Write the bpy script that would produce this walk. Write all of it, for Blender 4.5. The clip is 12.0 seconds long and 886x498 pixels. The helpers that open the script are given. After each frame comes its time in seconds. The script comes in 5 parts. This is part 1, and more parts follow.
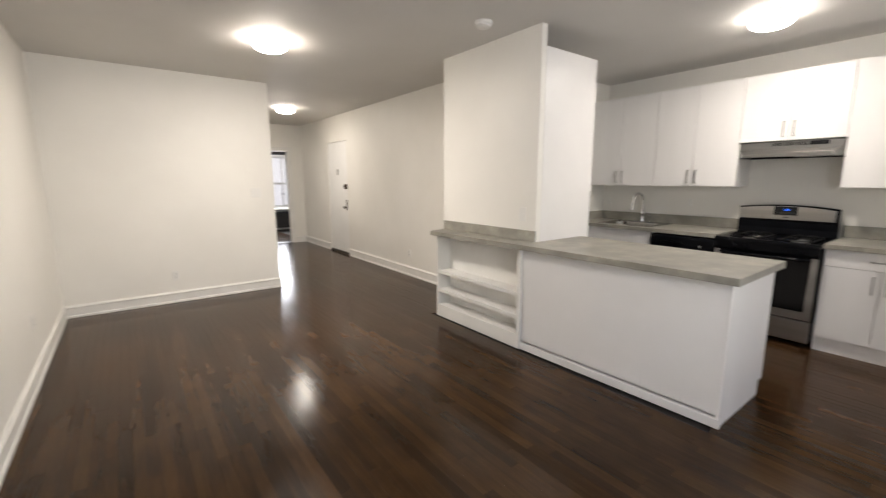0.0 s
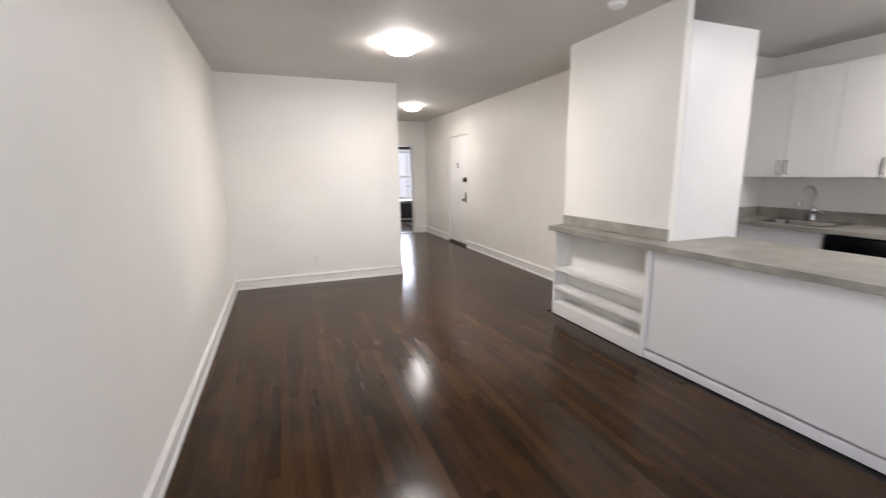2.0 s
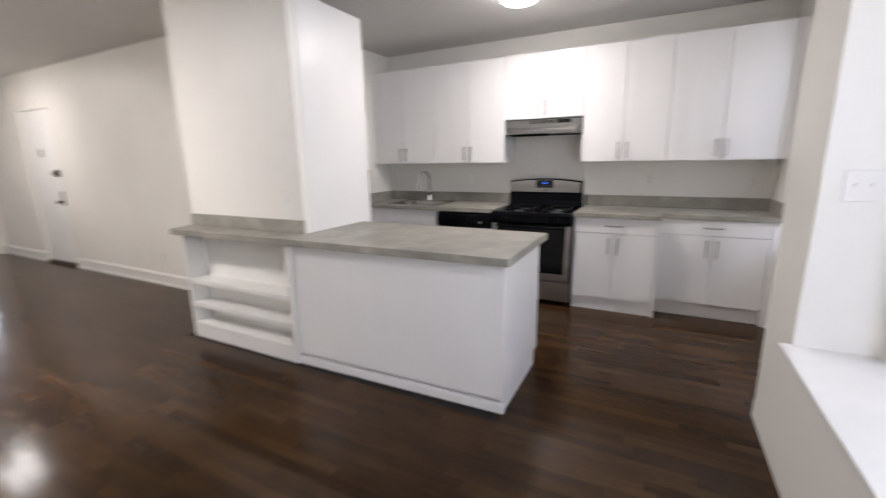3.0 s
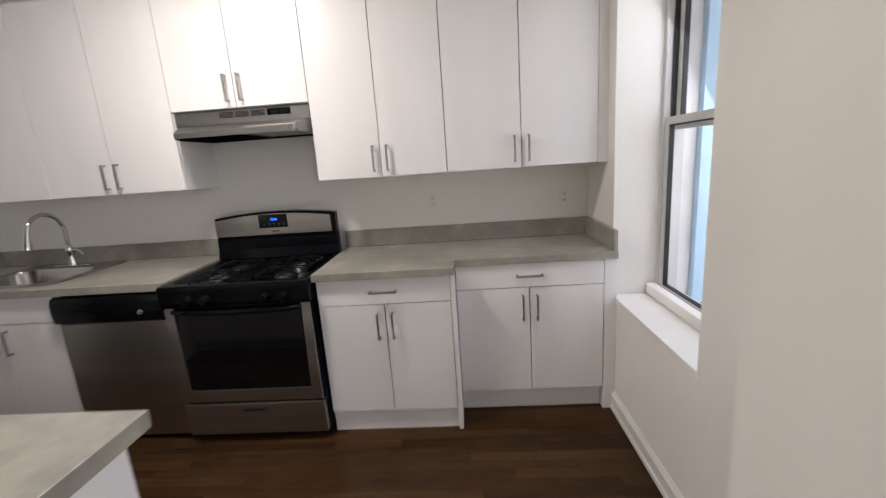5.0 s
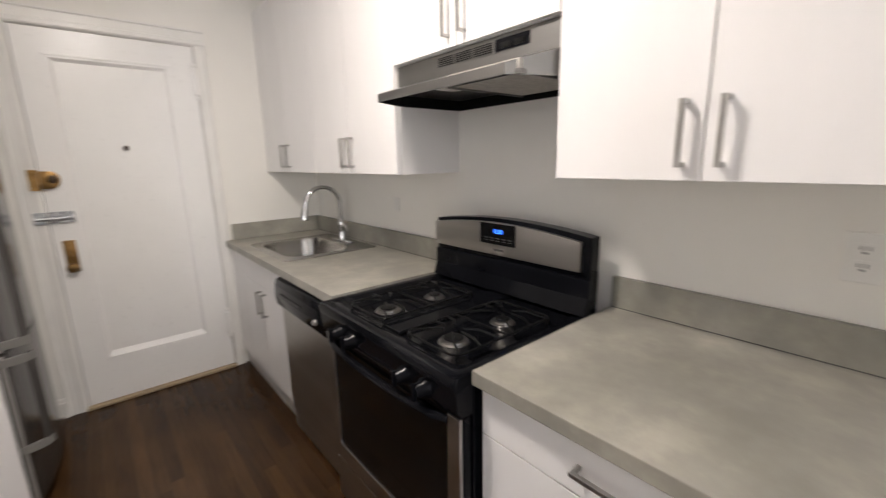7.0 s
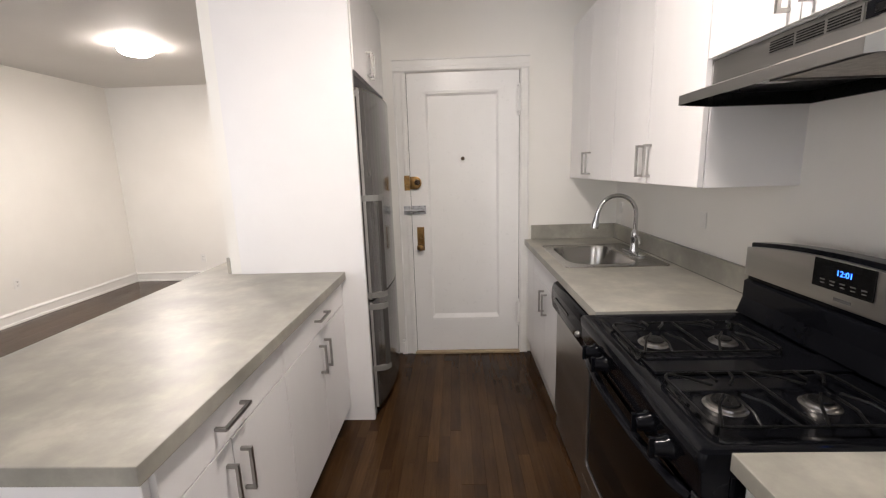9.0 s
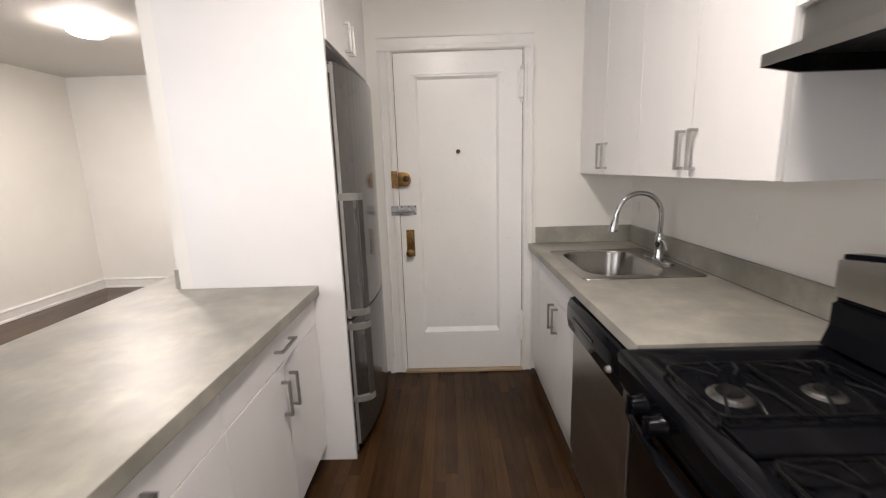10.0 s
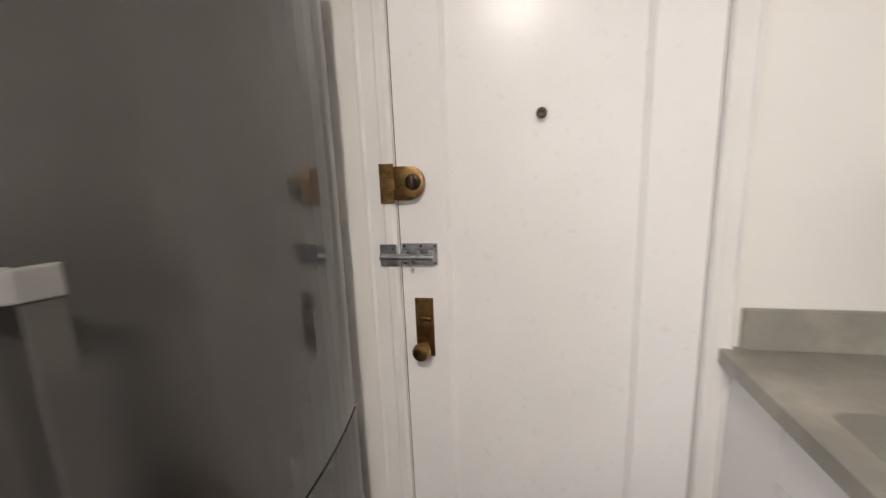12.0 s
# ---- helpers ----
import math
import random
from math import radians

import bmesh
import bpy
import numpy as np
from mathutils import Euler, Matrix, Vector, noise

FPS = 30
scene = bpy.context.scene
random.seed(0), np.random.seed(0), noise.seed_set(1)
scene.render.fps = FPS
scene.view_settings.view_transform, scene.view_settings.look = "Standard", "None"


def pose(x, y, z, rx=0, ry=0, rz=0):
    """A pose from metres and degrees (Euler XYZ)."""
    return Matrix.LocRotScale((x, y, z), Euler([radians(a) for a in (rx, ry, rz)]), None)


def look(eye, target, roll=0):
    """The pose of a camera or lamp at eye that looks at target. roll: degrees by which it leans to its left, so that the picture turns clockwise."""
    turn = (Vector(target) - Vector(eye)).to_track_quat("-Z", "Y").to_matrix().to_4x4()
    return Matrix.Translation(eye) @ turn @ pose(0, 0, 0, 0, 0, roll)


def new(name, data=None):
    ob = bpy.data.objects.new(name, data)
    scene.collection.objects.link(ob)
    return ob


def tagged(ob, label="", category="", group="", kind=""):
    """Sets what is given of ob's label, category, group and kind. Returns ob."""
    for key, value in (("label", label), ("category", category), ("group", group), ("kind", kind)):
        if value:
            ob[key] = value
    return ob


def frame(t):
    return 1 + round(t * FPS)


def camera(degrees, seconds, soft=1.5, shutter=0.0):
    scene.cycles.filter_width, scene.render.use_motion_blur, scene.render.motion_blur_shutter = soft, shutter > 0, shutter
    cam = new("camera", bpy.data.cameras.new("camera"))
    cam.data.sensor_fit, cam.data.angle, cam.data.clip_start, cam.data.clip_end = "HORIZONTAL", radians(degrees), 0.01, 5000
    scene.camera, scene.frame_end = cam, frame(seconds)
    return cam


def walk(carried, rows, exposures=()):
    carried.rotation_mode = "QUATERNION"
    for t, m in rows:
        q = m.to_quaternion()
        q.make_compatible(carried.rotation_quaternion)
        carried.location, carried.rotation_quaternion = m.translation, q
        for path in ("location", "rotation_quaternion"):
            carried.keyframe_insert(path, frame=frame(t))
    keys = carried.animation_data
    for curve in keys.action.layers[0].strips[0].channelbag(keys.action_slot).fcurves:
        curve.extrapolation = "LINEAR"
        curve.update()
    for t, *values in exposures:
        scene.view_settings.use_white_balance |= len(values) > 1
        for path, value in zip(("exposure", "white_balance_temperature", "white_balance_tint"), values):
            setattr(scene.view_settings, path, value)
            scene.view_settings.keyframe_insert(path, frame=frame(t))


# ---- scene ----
cam = camera(93.8, 12.0, soft=1.2, shutter=0.4)
PATH = [
    (0, (0.015, 0.005, 1.405), (1.209, 1.575, 1.075), -0.1),
    (0.5, (-0.043, 0.0, 1.417), (0.816, 1.775, 1.085), 0.2),
    (1, (-0.054, -0.002, 1.435), (0.578, 1.865, 1.094), 0.0),
    (1.5, (-0.041, 0.0, 1.432), (0.489, 1.898, 1.088), -0.3),
    (2, (0.015, 0.003, 1.422), (0.722, 1.838, 1.058), -0.7),
    (2.5, (0.221, 0.091, 1.398), (1.47, 1.597, 0.984), -0.9),
    (3, (0.61, 0.124, 1.377), (2.348, 1.018, 0.954), -1.0),
    (3.5, (1.112, 0.032, 1.404), (3.033, 0.412, 0.999), -0.3),
    (3.7, (1.293, 0.027, 1.4), (3.237, 0.273, 1.01), -0.4),
    (5.3, (2.754, -0.012, 1.407), (4.705, 0.104, 0.98), -4.0),
    (5.5, (2.918, 0.011, 1.411), (4.868, 0.135, 0.983), -3.5),
    (6, (3.294, -0.02, 1.391), (5.187, 0.478, 0.98), -3.3),
    (6.5, (3.58, 0.014, 1.392), (5.266, 0.995, 0.951), -1.8),
    (7, (3.785, 0.107, 1.39), (5.039, 1.607, 0.969), -1.3),
    (7.5, (3.906, 0.114, 1.403), (4.593, 1.943, 0.976), -0.8),
    (7.7, (3.935, 0.102, 1.425), (4.402, 1.994, 0.975), -1.4),
    (9.3, (3.918, 0.07, 1.423), (3.843, 2.033, 1.051), -1.7),
    (9.5, (3.917, 0.139, 1.416), (3.856, 2.101, 1.029), -1.8),
    (10, (3.905, 0.442, 1.396), (3.872, 2.405, 1.012), -1.8),
    (10.5, (3.938, 0.832, 1.393), (3.895, 2.793, 1.006), -1.9),
    (11, (3.974, 1.245, 1.404), (3.874, 3.206, 1.02), -2.1),
    (11.5, (3.973, 1.642, 1.396), (3.811, 3.597, 1.009), -2.1),
    (12, (3.936, 2.026, 1.371), (3.545, 3.949, 0.983), -2.2),
]
walk(cam, [(t, look(eye, target, roll)) for t, eye, target, roll in PATH],
     [(0.0, 0.70, 6500, 10), (0.5, 0.75, 6300, 11), (1.2, 0.77, 6160, 11), (2.4, 0.76, 5980, 14), (3.0, 0.73, 6000, 13), (3.5, 0.48, 6250, 14), (5.5, 0.59, 6260, 12), (6.0, 0.64, 6450, 13),
      (7.0, 0.98, 6420, 13), (9.5, 0.91, 6380, 14), (10.5, 0.95, 6420, 14), (11.5, 1.05, 6400, 14), (12.0, 1.21, 6400, 13)])

# ---- world, sun, lights ----
world = bpy.data.worlds.new("sky")
scene.world = world
world.use_nodes = True
wn = world.node_tree.nodes
sky = wn.new("ShaderNodeTexSky")
sky.sky_type = "NISHITA"
sky.sun_disc = False
sky.sun_elevation = radians(71)
sky.sun_rotation = radians(-63)
sky.air_density = 0.5
sky.dust_density = 7.0
wn["Background"].inputs["Strength"].default_value = 0.28
world.node_tree.links.new(sky.outputs["Color"], wn["Background"].inputs["Color"])

sun = new("sun", bpy.data.lights.new("sun", "SUN"))
sun.data.energy = 5.0
sun.data.angle = radians(12)
sun.data.color = (1.0, 0.96, 0.9)
sun.matrix_world = look((-10, 5, 34), (0, 0, 2))

def lamp_light(name, x, y, watts):
    d = bpy.data.lights.new(name, "AREA")
    d.shape, d.size, d.energy, d.color = "DISK", 0.26, watts, (1.0, 0.915, 0.825)
    o = new(name, d)
    o.location = (x, y, 2.478)
    return o


def sky_light(name, x0, x1, z0, z1, y, watts, inward=1, drop=0.35):
    d = bpy.data.lights.new(name, "AREA")
    d.shape, d.size, d.size_y, d.energy, d.color = "RECTANGLE", x1 - x0, z1 - z0, watts, (0.92, 0.94, 1.0)
    o = new(name, d)
    o.matrix_world = look(((x0 + x1) / 2, y, (z0 + z1) / 2), ((x0 + x1) / 2, y + inward, (z0 + z1) / 2 - drop))
    return o


lamp_light("living_lamp_light", 1.13, 3.91, 24.0)
lamp_light("hall_lamp_light", 2.27, 7.27, 9.0)
lamp_light("kitchen_lamp_light", 3.89, 1.14, 13.0)
sky_light("kitchen_window_light", 3.85, 4.6, 0.75, 2.3, -1.22, 4.5, 1, 0.5)
sky_light("living_window_light", 1.45, 2.62, 0.75, 2.3, -1.22, 3.5, 1, 0.6)
# added fill through an unseen second window, brightens the left living room wall
sky_light("unseen_window_fill_light", 0.25, 1.36, 0.75, 2.3, -1.22, 27, 1, 0.2)
sky_light("bedroom_window_light", 2.75, 3.75, 0.7, 1.95, 12.62, 50, -1)

# ---- materials ----


class Nodes:
    def __init__(self, name):
        self.m = bpy.data.materials.new(name)
        self.m.use_nodes = True
        self.t = self.m.node_tree
        self.b = self.t.nodes["Principled BSDF"]

    def add(self, kind, **inputs):
        n = self.t.nodes.new(kind)
        for k, v in inputs.items():
            n.inputs[k.replace("_", " ")].default_value = v
        return n

    def link(self, a, b):
        self.t.links.new(a, b)

    def coords(self, scale=(1, 1, 1), world_space=True):
        g = self.add("ShaderNodeNewGeometry")
        mp = self.add("ShaderNodeMapping")
        mp.inputs["Scale"].default_value = scale
        self.link(g.outputs["Position"], mp.inputs["Vector"])
        return mp.outputs["Vector"]

    def noise(self, vec, scale, detail=4.0, rough=0.55):
        n = self.add("ShaderNodeTexNoise", Scale=scale, Detail=detail, Roughness=rough)
        self.link(vec, n.inputs["Vector"])
        return n.outputs["Fac"]

    def ramp(self, fac, stops):
        r = self.add("ShaderNodeValToRGB")
        els = r.color_ramp.elements
        while len(els) < len(stops):
            els.new(0.5)
        for e, (p, c) in zip(els, stops):
            e.position, e.color = p, (*c, 1)
        self.link(fac, r.inputs["Fac"])
        return r.outputs["Color"]

    def bump(self, height, strength, distance):
        b = self.add("ShaderNodeBump", Strength=strength, Distance=distance)
        self.link(height, b.inputs["Height"])
        self.link(b.outputs["Normal"], self.b.inputs["Normal"])

    def span(self, fac, lo, hi):
        r = self.add("ShaderNodeMapRange")
        r.inputs["To Min"].default_value, r.inputs["To Max"].default_value = lo, hi
        self.link(fac, r.inputs["Value"])
        return r.outputs["Result"]


def surface(name, dark, light, scale=3.0, rough=(0.4, 0.5), bump=0.0, fine=120.0, metal=0.0, stretch=(1, 1, 1), coat=0.0, lo=0.35, hi=0.65, distance=0.002, spec=0.5):
    n = Nodes(name)
    v = n.coords(stretch)
    big = n.noise(v, scale)
    n.link(n.ramp(big, [(lo, dark), (hi, light)]), n.b.inputs["Base Color"])
    small = n.noise(v, fine, 3.0)
    n.link(n.span(small, *rough), n.b.inputs["Roughness"])
    n.b.inputs["Metallic"].default_value = metal
    n.b.inputs["Coat Weight"].default_value = coat
    n.b.inputs["Coat Roughness"].default_value = 0.1
    n.b.inputs["Specular IOR Level"].default_value = spec
    if bump:
        n.bump(small, bump, distance)
    return n.m


def emitter(name, colour, strength):
    n = Nodes(name)
    n.b.inputs["Base Color"].default_value = (*colour, 1)
    n.b.inputs["Emission Color"].default_value = (*colour, 1)
    n.b.inputs["Emission Strength"].default_value = strength
    return n.m


def glass_pane():
    n = Nodes("window_glass")
    tr = n.add("ShaderNodeBsdfTransparent")
    gl = n.add("ShaderNodeBsdfGlossy", Roughness=0.0)
    mx = n.add("ShaderNodeMixShader", Fac=0.06)
    n.link(tr.outputs[0], mx.inputs[1])
    n.link(gl.outputs[0], mx.inputs[2])
    n.link(mx.outputs[0], n.t.nodes["Material Output"].inputs["Surface"])
    return n.m


def plank_wood(name, per_island):
    n = Nodes(name)
    if per_island:
        rnd = n.add("ShaderNodeNewGeometry").outputs["Random Per Island"]
    else:
        rnd = n.add("ShaderNodeObjectInfo").outputs["Random"]
    off = n.add("ShaderNodeCombineXYZ")
    k = n.add("ShaderNodeMath")
    k.operation = "MULTIPLY"
    k.inputs[1].default_value = 37.0
    n.link(rnd, k.inputs[0])
    n.link(k.outputs[0], off.inputs["X"])
    n.link(k.outputs[0], off.inputs["Z"])
    vec = n.add("ShaderNodeVectorMath")
    n.link(n.coords((1, 1, 1)), vec.inputs[0])
    n.link(off.outputs[0], vec.inputs[1])
    mp = n.add("ShaderNodeMapping")
    mp.inputs["Scale"].default_value = (1, 0.06, 1)
    n.link(vec.outputs[0], mp.inputs["Vector"])
    grain = n.noise(mp.outputs[0], 90.0, 6.0, 0.65)
    broad = n.noise(mp.outputs[0], 14.0, 3.0)
    tone = n.ramp(rnd, [(0.0, (0.027, 0.0140, 0.0063)), (0.2, (0.038, 0.0199, 0.0088)), (0.8, (0.051, 0.0268, 0.0115)), (1.0, (0.066, 0.0352, 0.0150))])
    g1 = n.ramp(grain, [(0.3, (0.78, 0.75, 0.73)), (0.65, (1.14, 1.12, 1.10))])
    g2 = n.ramp(broad, [(0.3, (0.84, 0.83, 0.82)), (0.7, (1.17, 1.16, 1.15))])
    wear = n.ramp(n.noise(n.coords(), 0.9, 3.0), [(0.35, (0.72, 0.71, 0.70)), (0.65, (1.30, 1.28, 1.24))])
    cloud = n.ramp(n.noise(n.coords((1.6, 0.7, 1)), 5.0, 3.0), [(0.35, (0.91, 0.91, 0.91)), (0.65, (1.10, 1.095, 1.09))])
    col = tone
    for other in (g1, g2, wear, cloud):
        mx = n.add("ShaderNodeMix")
        mx.data_type, mx.blend_type = "RGBA", "MULTIPLY"
        mx.inputs["Factor"].default_value = 1.0
        n.link(col, mx.inputs["A"])
        n.link(other, mx.inputs["B"])
        col = mx.outputs["Result"]
    n.link(col, n.b.inputs["Base Color"])
    scuff = n.noise(n.coords(), 7.0, 4.0)
    n.link(n.span(scuff, 0.10, 0.24), n.b.inputs["Roughness"])
    n.b.inputs["Specular IOR Level"].default_value = 0.17
    n.bump(grain, 0.05, 0.0004)
    return n.m


M = {
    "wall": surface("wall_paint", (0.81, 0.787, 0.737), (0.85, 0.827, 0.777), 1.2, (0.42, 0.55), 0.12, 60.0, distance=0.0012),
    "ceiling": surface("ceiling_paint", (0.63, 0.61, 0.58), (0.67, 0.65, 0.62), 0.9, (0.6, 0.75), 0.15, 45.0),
    "trim": surface("trim_gloss_paint", (0.77, 0.755, 0.72), (0.82, 0.805, 0.77), 4.0, (0.25, 0.36), 0.08, 50.0),
    "door": surface("door_gloss_paint", (0.83, 0.818, 0.795), (0.86, 0.848, 0.825), 3.0, (0.24, 0.34), 0.15, 38.0, distance=0.0015),
    "cab": surface("white_laminate", (0.79, 0.772, 0.758), (0.82, 0.802, 0.788), 5.0, (0.28, 0.38), 0.05, 90.0, stretch=(1, 1, 0.15)),
    "panel": surface("white_panel_laminate", (0.79, 0.772, 0.758), (0.82, 0.802, 0.788), 2.0, (0.32, 0.42), 0.05, 90.0),
    "counter": None,
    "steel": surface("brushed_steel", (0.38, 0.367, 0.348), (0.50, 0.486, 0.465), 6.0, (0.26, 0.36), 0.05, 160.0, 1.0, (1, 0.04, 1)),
    # hood steel: darker and rougher than brushed_steel
    "hood_steel": surface("dark_hood_steel", (0.17, 0.166, 0.159), (0.25, 0.244, 0.234), 3.0, (0.42, 0.52), 0.05, 160.0, 1.0, (1, 0.12, 1)),
    "sink": surface("sink_steel", (0.33, 0.317, 0.295), (0.44, 0.424, 0.398), 3.0, (0.22, 0.27), 0.0, 60.0, 1.0),
    "nickel": surface("brushed_nickel", (0.36, 0.35, 0.33), (0.46, 0.45, 0.43), 20.0, (0.28, 0.4), 0.0, 200.0, 1.0),
    "fridge": surface("graphite_steel", (0.084, 0.078, 0.072), (0.100, 0.094, 0.087), 2.0, (0.13, 0.18), 0.0, 90.0, 0.35),
    "fridge_side": surface("grey_painted_metal", (0.20, 0.195, 0.185), (0.24, 0.235, 0.225), 3.0, (0.4, 0.5), 0.0),
    "plastic_grey": surface("satin_grey_plastic", (0.26, 0.25, 0.235), (0.31, 0.30, 0.285), 9.0, (0.3, 0.4), 0.0, metal=0.3),
    "bracket_grey": surface("pale_bracket_plastic", (0.15, 0.145, 0.135), (0.19, 0.184, 0.172), 9.0, (0.4, 0.5), 0.0),
    "chrome": surface("chrome", (0.52, 0.52, 0.52), (0.62, 0.62, 0.62), 20.0, (0.05, 0.12), 0.0, metal=1.0),
    "zinc": surface("galvanised_steel", (0.35, 0.36, 0.38), (0.52, 0.53, 0.55), 30.0, (0.22, 0.4), 0.0, metal=1.0),
    "brass": surface("aged_brass", (0.17, 0.096, 0.035), (0.40, 0.245, 0.098), 26.0, (0.22, 0.42), 0.1, 150.0, 1.0),
    "dark_brass": surface("dark_bronze", (0.045, 0.03, 0.02), (0.09, 0.06, 0.04), 20.0, (0.3, 0.5), 0.0, metal=0.8),
    "black": surface("black_enamel", (0.0033, 0.0035, 0.0046), (0.0055, 0.0058, 0.0074), 5.0, (0.08, 0.13), 0.0, 200.0, spec=0.10),
    "black_matte": surface("cast_iron_black", (0.004, 0.004, 0.004), (0.007, 0.0068, 0.0066), 40.0, (0.22, 0.36), 0.2, 180.0, spec=0.16),
    "black_glass": surface("black_oven_glass", (0.004, 0.004, 0.004), (0.005, 0.005, 0.005), 2.0, (0.04, 0.08), 0.0, spec=0.3),
    "dark": surface("dark_void", (0.012, 0.011, 0.010), (0.02, 0.019, 0.018), 4.0, (0.6, 0.8), 0.0),
    "aluminium": surface("burner_aluminium", (0.17, 0.163, 0.152), (0.36, 0.345, 0.325), 30.0, (0.25, 0.45), 0.1, 120.0, 1.0),
    "filter": surface("hood_filter_mesh", (0.34, 0.315, 0.28), (0.46, 0.43, 0.385), 60.0, (0.35, 0.5), 0.5, 260.0, 0.25),
    "plate": surface("outlet_plastic", (0.79, 0.775, 0.74), (0.82, 0.805, 0.77), 8.0, (0.3, 0.4), 0.0),
    "slot": surface("outlet_slot", (0.05, 0.048, 0.045), (0.07, 0.068, 0.065), 8.0, (0.5, 0.6), 0.0),
    "vinyl": surface("window_frame_vinyl", (0.58, 0.57, 0.55), (0.64, 0.63, 0.61), 5.0, (0.35, 0.45), 0.0),
    "gasket": surface("window_gasket", (0.012, 0.012, 0.013), (0.02, 0.02, 0.021), 5.0, (0.5, 0.6), 0.0),
    "saddle": surface("worn_oak_saddle", (0.30, 0.22, 0.13), (0.48, 0.38, 0.25), 9.0, (0.35, 0.5), 0.2, 80.0, stretch=(0.1, 1, 1)),
    "black_saddle": surface("dark_saddle", (0.012, 0.010, 0.009), (0.03, 0.025, 0.022), 9.0, (0.3, 0.5), 0.1, 80.0),
    "subfloor": surface("subfloor_dark", (0.008, 0.006, 0.005), (0.014, 0.010, 0.008), 9.0, (0.7, 0.8), 0.0),
    "blue": surface("pale_blue_paint", (0.36, 0.55, 0.72), (0.44, 0.62, 0.78), 6.0, (0.5, 0.6), 0.1, 60.0),
    "masonry": surface("white_painted_masonry", (0.70, 0.69, 0.67), (0.78, 0.77, 0.75), 8.0, (0.6, 0.75), 0.4, 60.0),
    "iron": surface("black_painted_iron", (0.012, 0.012, 0.013), (0.03, 0.029, 0.028), 14.0, (0.4, 0.6), 0.2, 90.0),
    "grate": surface("grey_painted_iron", (0.20, 0.20, 0.21), (0.32, 0.32, 0.33), 14.0, (0.4, 0.6), 0.2, 90.0),
    "asphalt": surface("asphalt", (0.24, 0.24, 0.24), (0.32, 0.32, 0.31), 2.0, (0.7, 0.85), 0.4, 80.0, distance=0.01),
    "concrete": surface("pavement_concrete", (0.34, 0.335, 0.32), (0.46, 0.45, 0.43), 1.5, (0.7, 0.85), 0.3, 60.0, distance=0.005),
    "bark": surface("tree_bark", (0.018, 0.015, 0.014), (0.045, 0.039, 0.035), 9.0, (0.8, 0.95), 0.8, 30.0, stretch=(1, 1, 0.3), distance=0.02),
    "leaf": surface("leaf_green", (0.10, 0.17, 0.06), (0.17, 0.25, 0.09), 0.9, (0.5, 0.65), 0.0),
    "grass": surface("hillside_grass", (0.12, 0.16, 0.09), (0.32, 0.29, 0.24), 0.28, (0.8, 0.95), 0.6, 8.0, distance=0.1),
    "car_black": surface("black_car_paint", (0.012, 0.012, 0.014), (0.018, 0.018, 0.02), 1.0, (0.12, 0.2), 0.0, coat=0.6),
    "car_grey": surface("silver_car_paint", (0.34, 0.35, 0.36), (0.40, 0.41, 0.42), 1.0, (0.2, 0.3), 0.0, metal=0.5, coat=0.6),
    "car_glass": surface("car_glass", (0.03, 0.035, 0.04), (0.04, 0.045, 0.05), 1.0, (0.03, 0.06), 0.0),
    "tail": surface("red_tail_lens", (0.45, 0.015, 0.02), (0.55, 0.03, 0.03), 8.0, (0.1, 0.2), 0.0),
    "tyre": surface("tyre_rubber", (0.012, 0.012, 0.012), (0.02, 0.02, 0.02), 9.0, (0.7, 0.85), 0.2, 60.0),
    "facade": surface("pale_render_facade", (0.74, 0.74, 0.75), (0.80, 0.80, 0.81), 0.6, (0.7, 0.85), 0.3, 20.0, distance=0.01),
    "radiator": surface("dark_painted_radiator", (0.02, 0.018, 0.017), (0.035, 0.03, 0.028), 6.0, (0.35, 0.5), 0.0),
    "glass": glass_pane(),
    "diffuser": emitter("lit_opal_glass", (1.0, 0.905, 0.80), 36.0),
    "diffuser_hall": emitter("dim_lit_opal_glass", (1.0, 0.905, 0.80), 22.0),
    "diffuser_kitchen": emitter("cool_lit_opal_glass", (1.0, 0.925, 0.84), 22.0),
    "digits": emitter("blue_display_digits", (0.03, 0.16, 1.0), 2.4),
    "plank": plank_wood("stained_oak_plank", False),
    "plank_field": plank_wood("stained_oak_plank_field", True),
}


def stone_counter():
    n = Nodes("concrete_look_laminate")
    v = n.coords()
    cloud = n.noise(v, 2.6, 5.0, 0.6)
    streak = n.noise(v, 6.5, 6.0, 0.64)
    base = n.ramp(cloud, [(0.32, (0.236, 0.224, 0.192)), (0.5, (0.294, 0.280, 0.242)), (0.68, (0.370, 0.354, 0.309))])
    mod = n.ramp(streak, [(0.36, (0.86, 0.86, 0.865)), (0.52, (1.0, 1.0, 0.99)), (0.66, (1.22, 1.21, 1.18))])
    mx = n.add("ShaderNodeMix")
    mx.data_type, mx.blend_type = "RGBA", "MULTIPLY"
    mx.inputs["Factor"].default_value = 1.0
    n.link(base, mx.inputs["A"])
    n.link(mod, mx.inputs["B"])
    n.link(mx.outputs["Result"], n.b.inputs["Base Color"])
    n.link(n.span(streak, 0.35, 0.47), n.b.inputs["Roughness"])
    n.b.inputs["Specular IOR Level"].default_value = 0.55
    n.bump(n.noise(v, 260.0, 2.0), 0.05, 0.0006)
    return n.m


M["counter"] = stone_counter()

# ---- mesh helpers ----


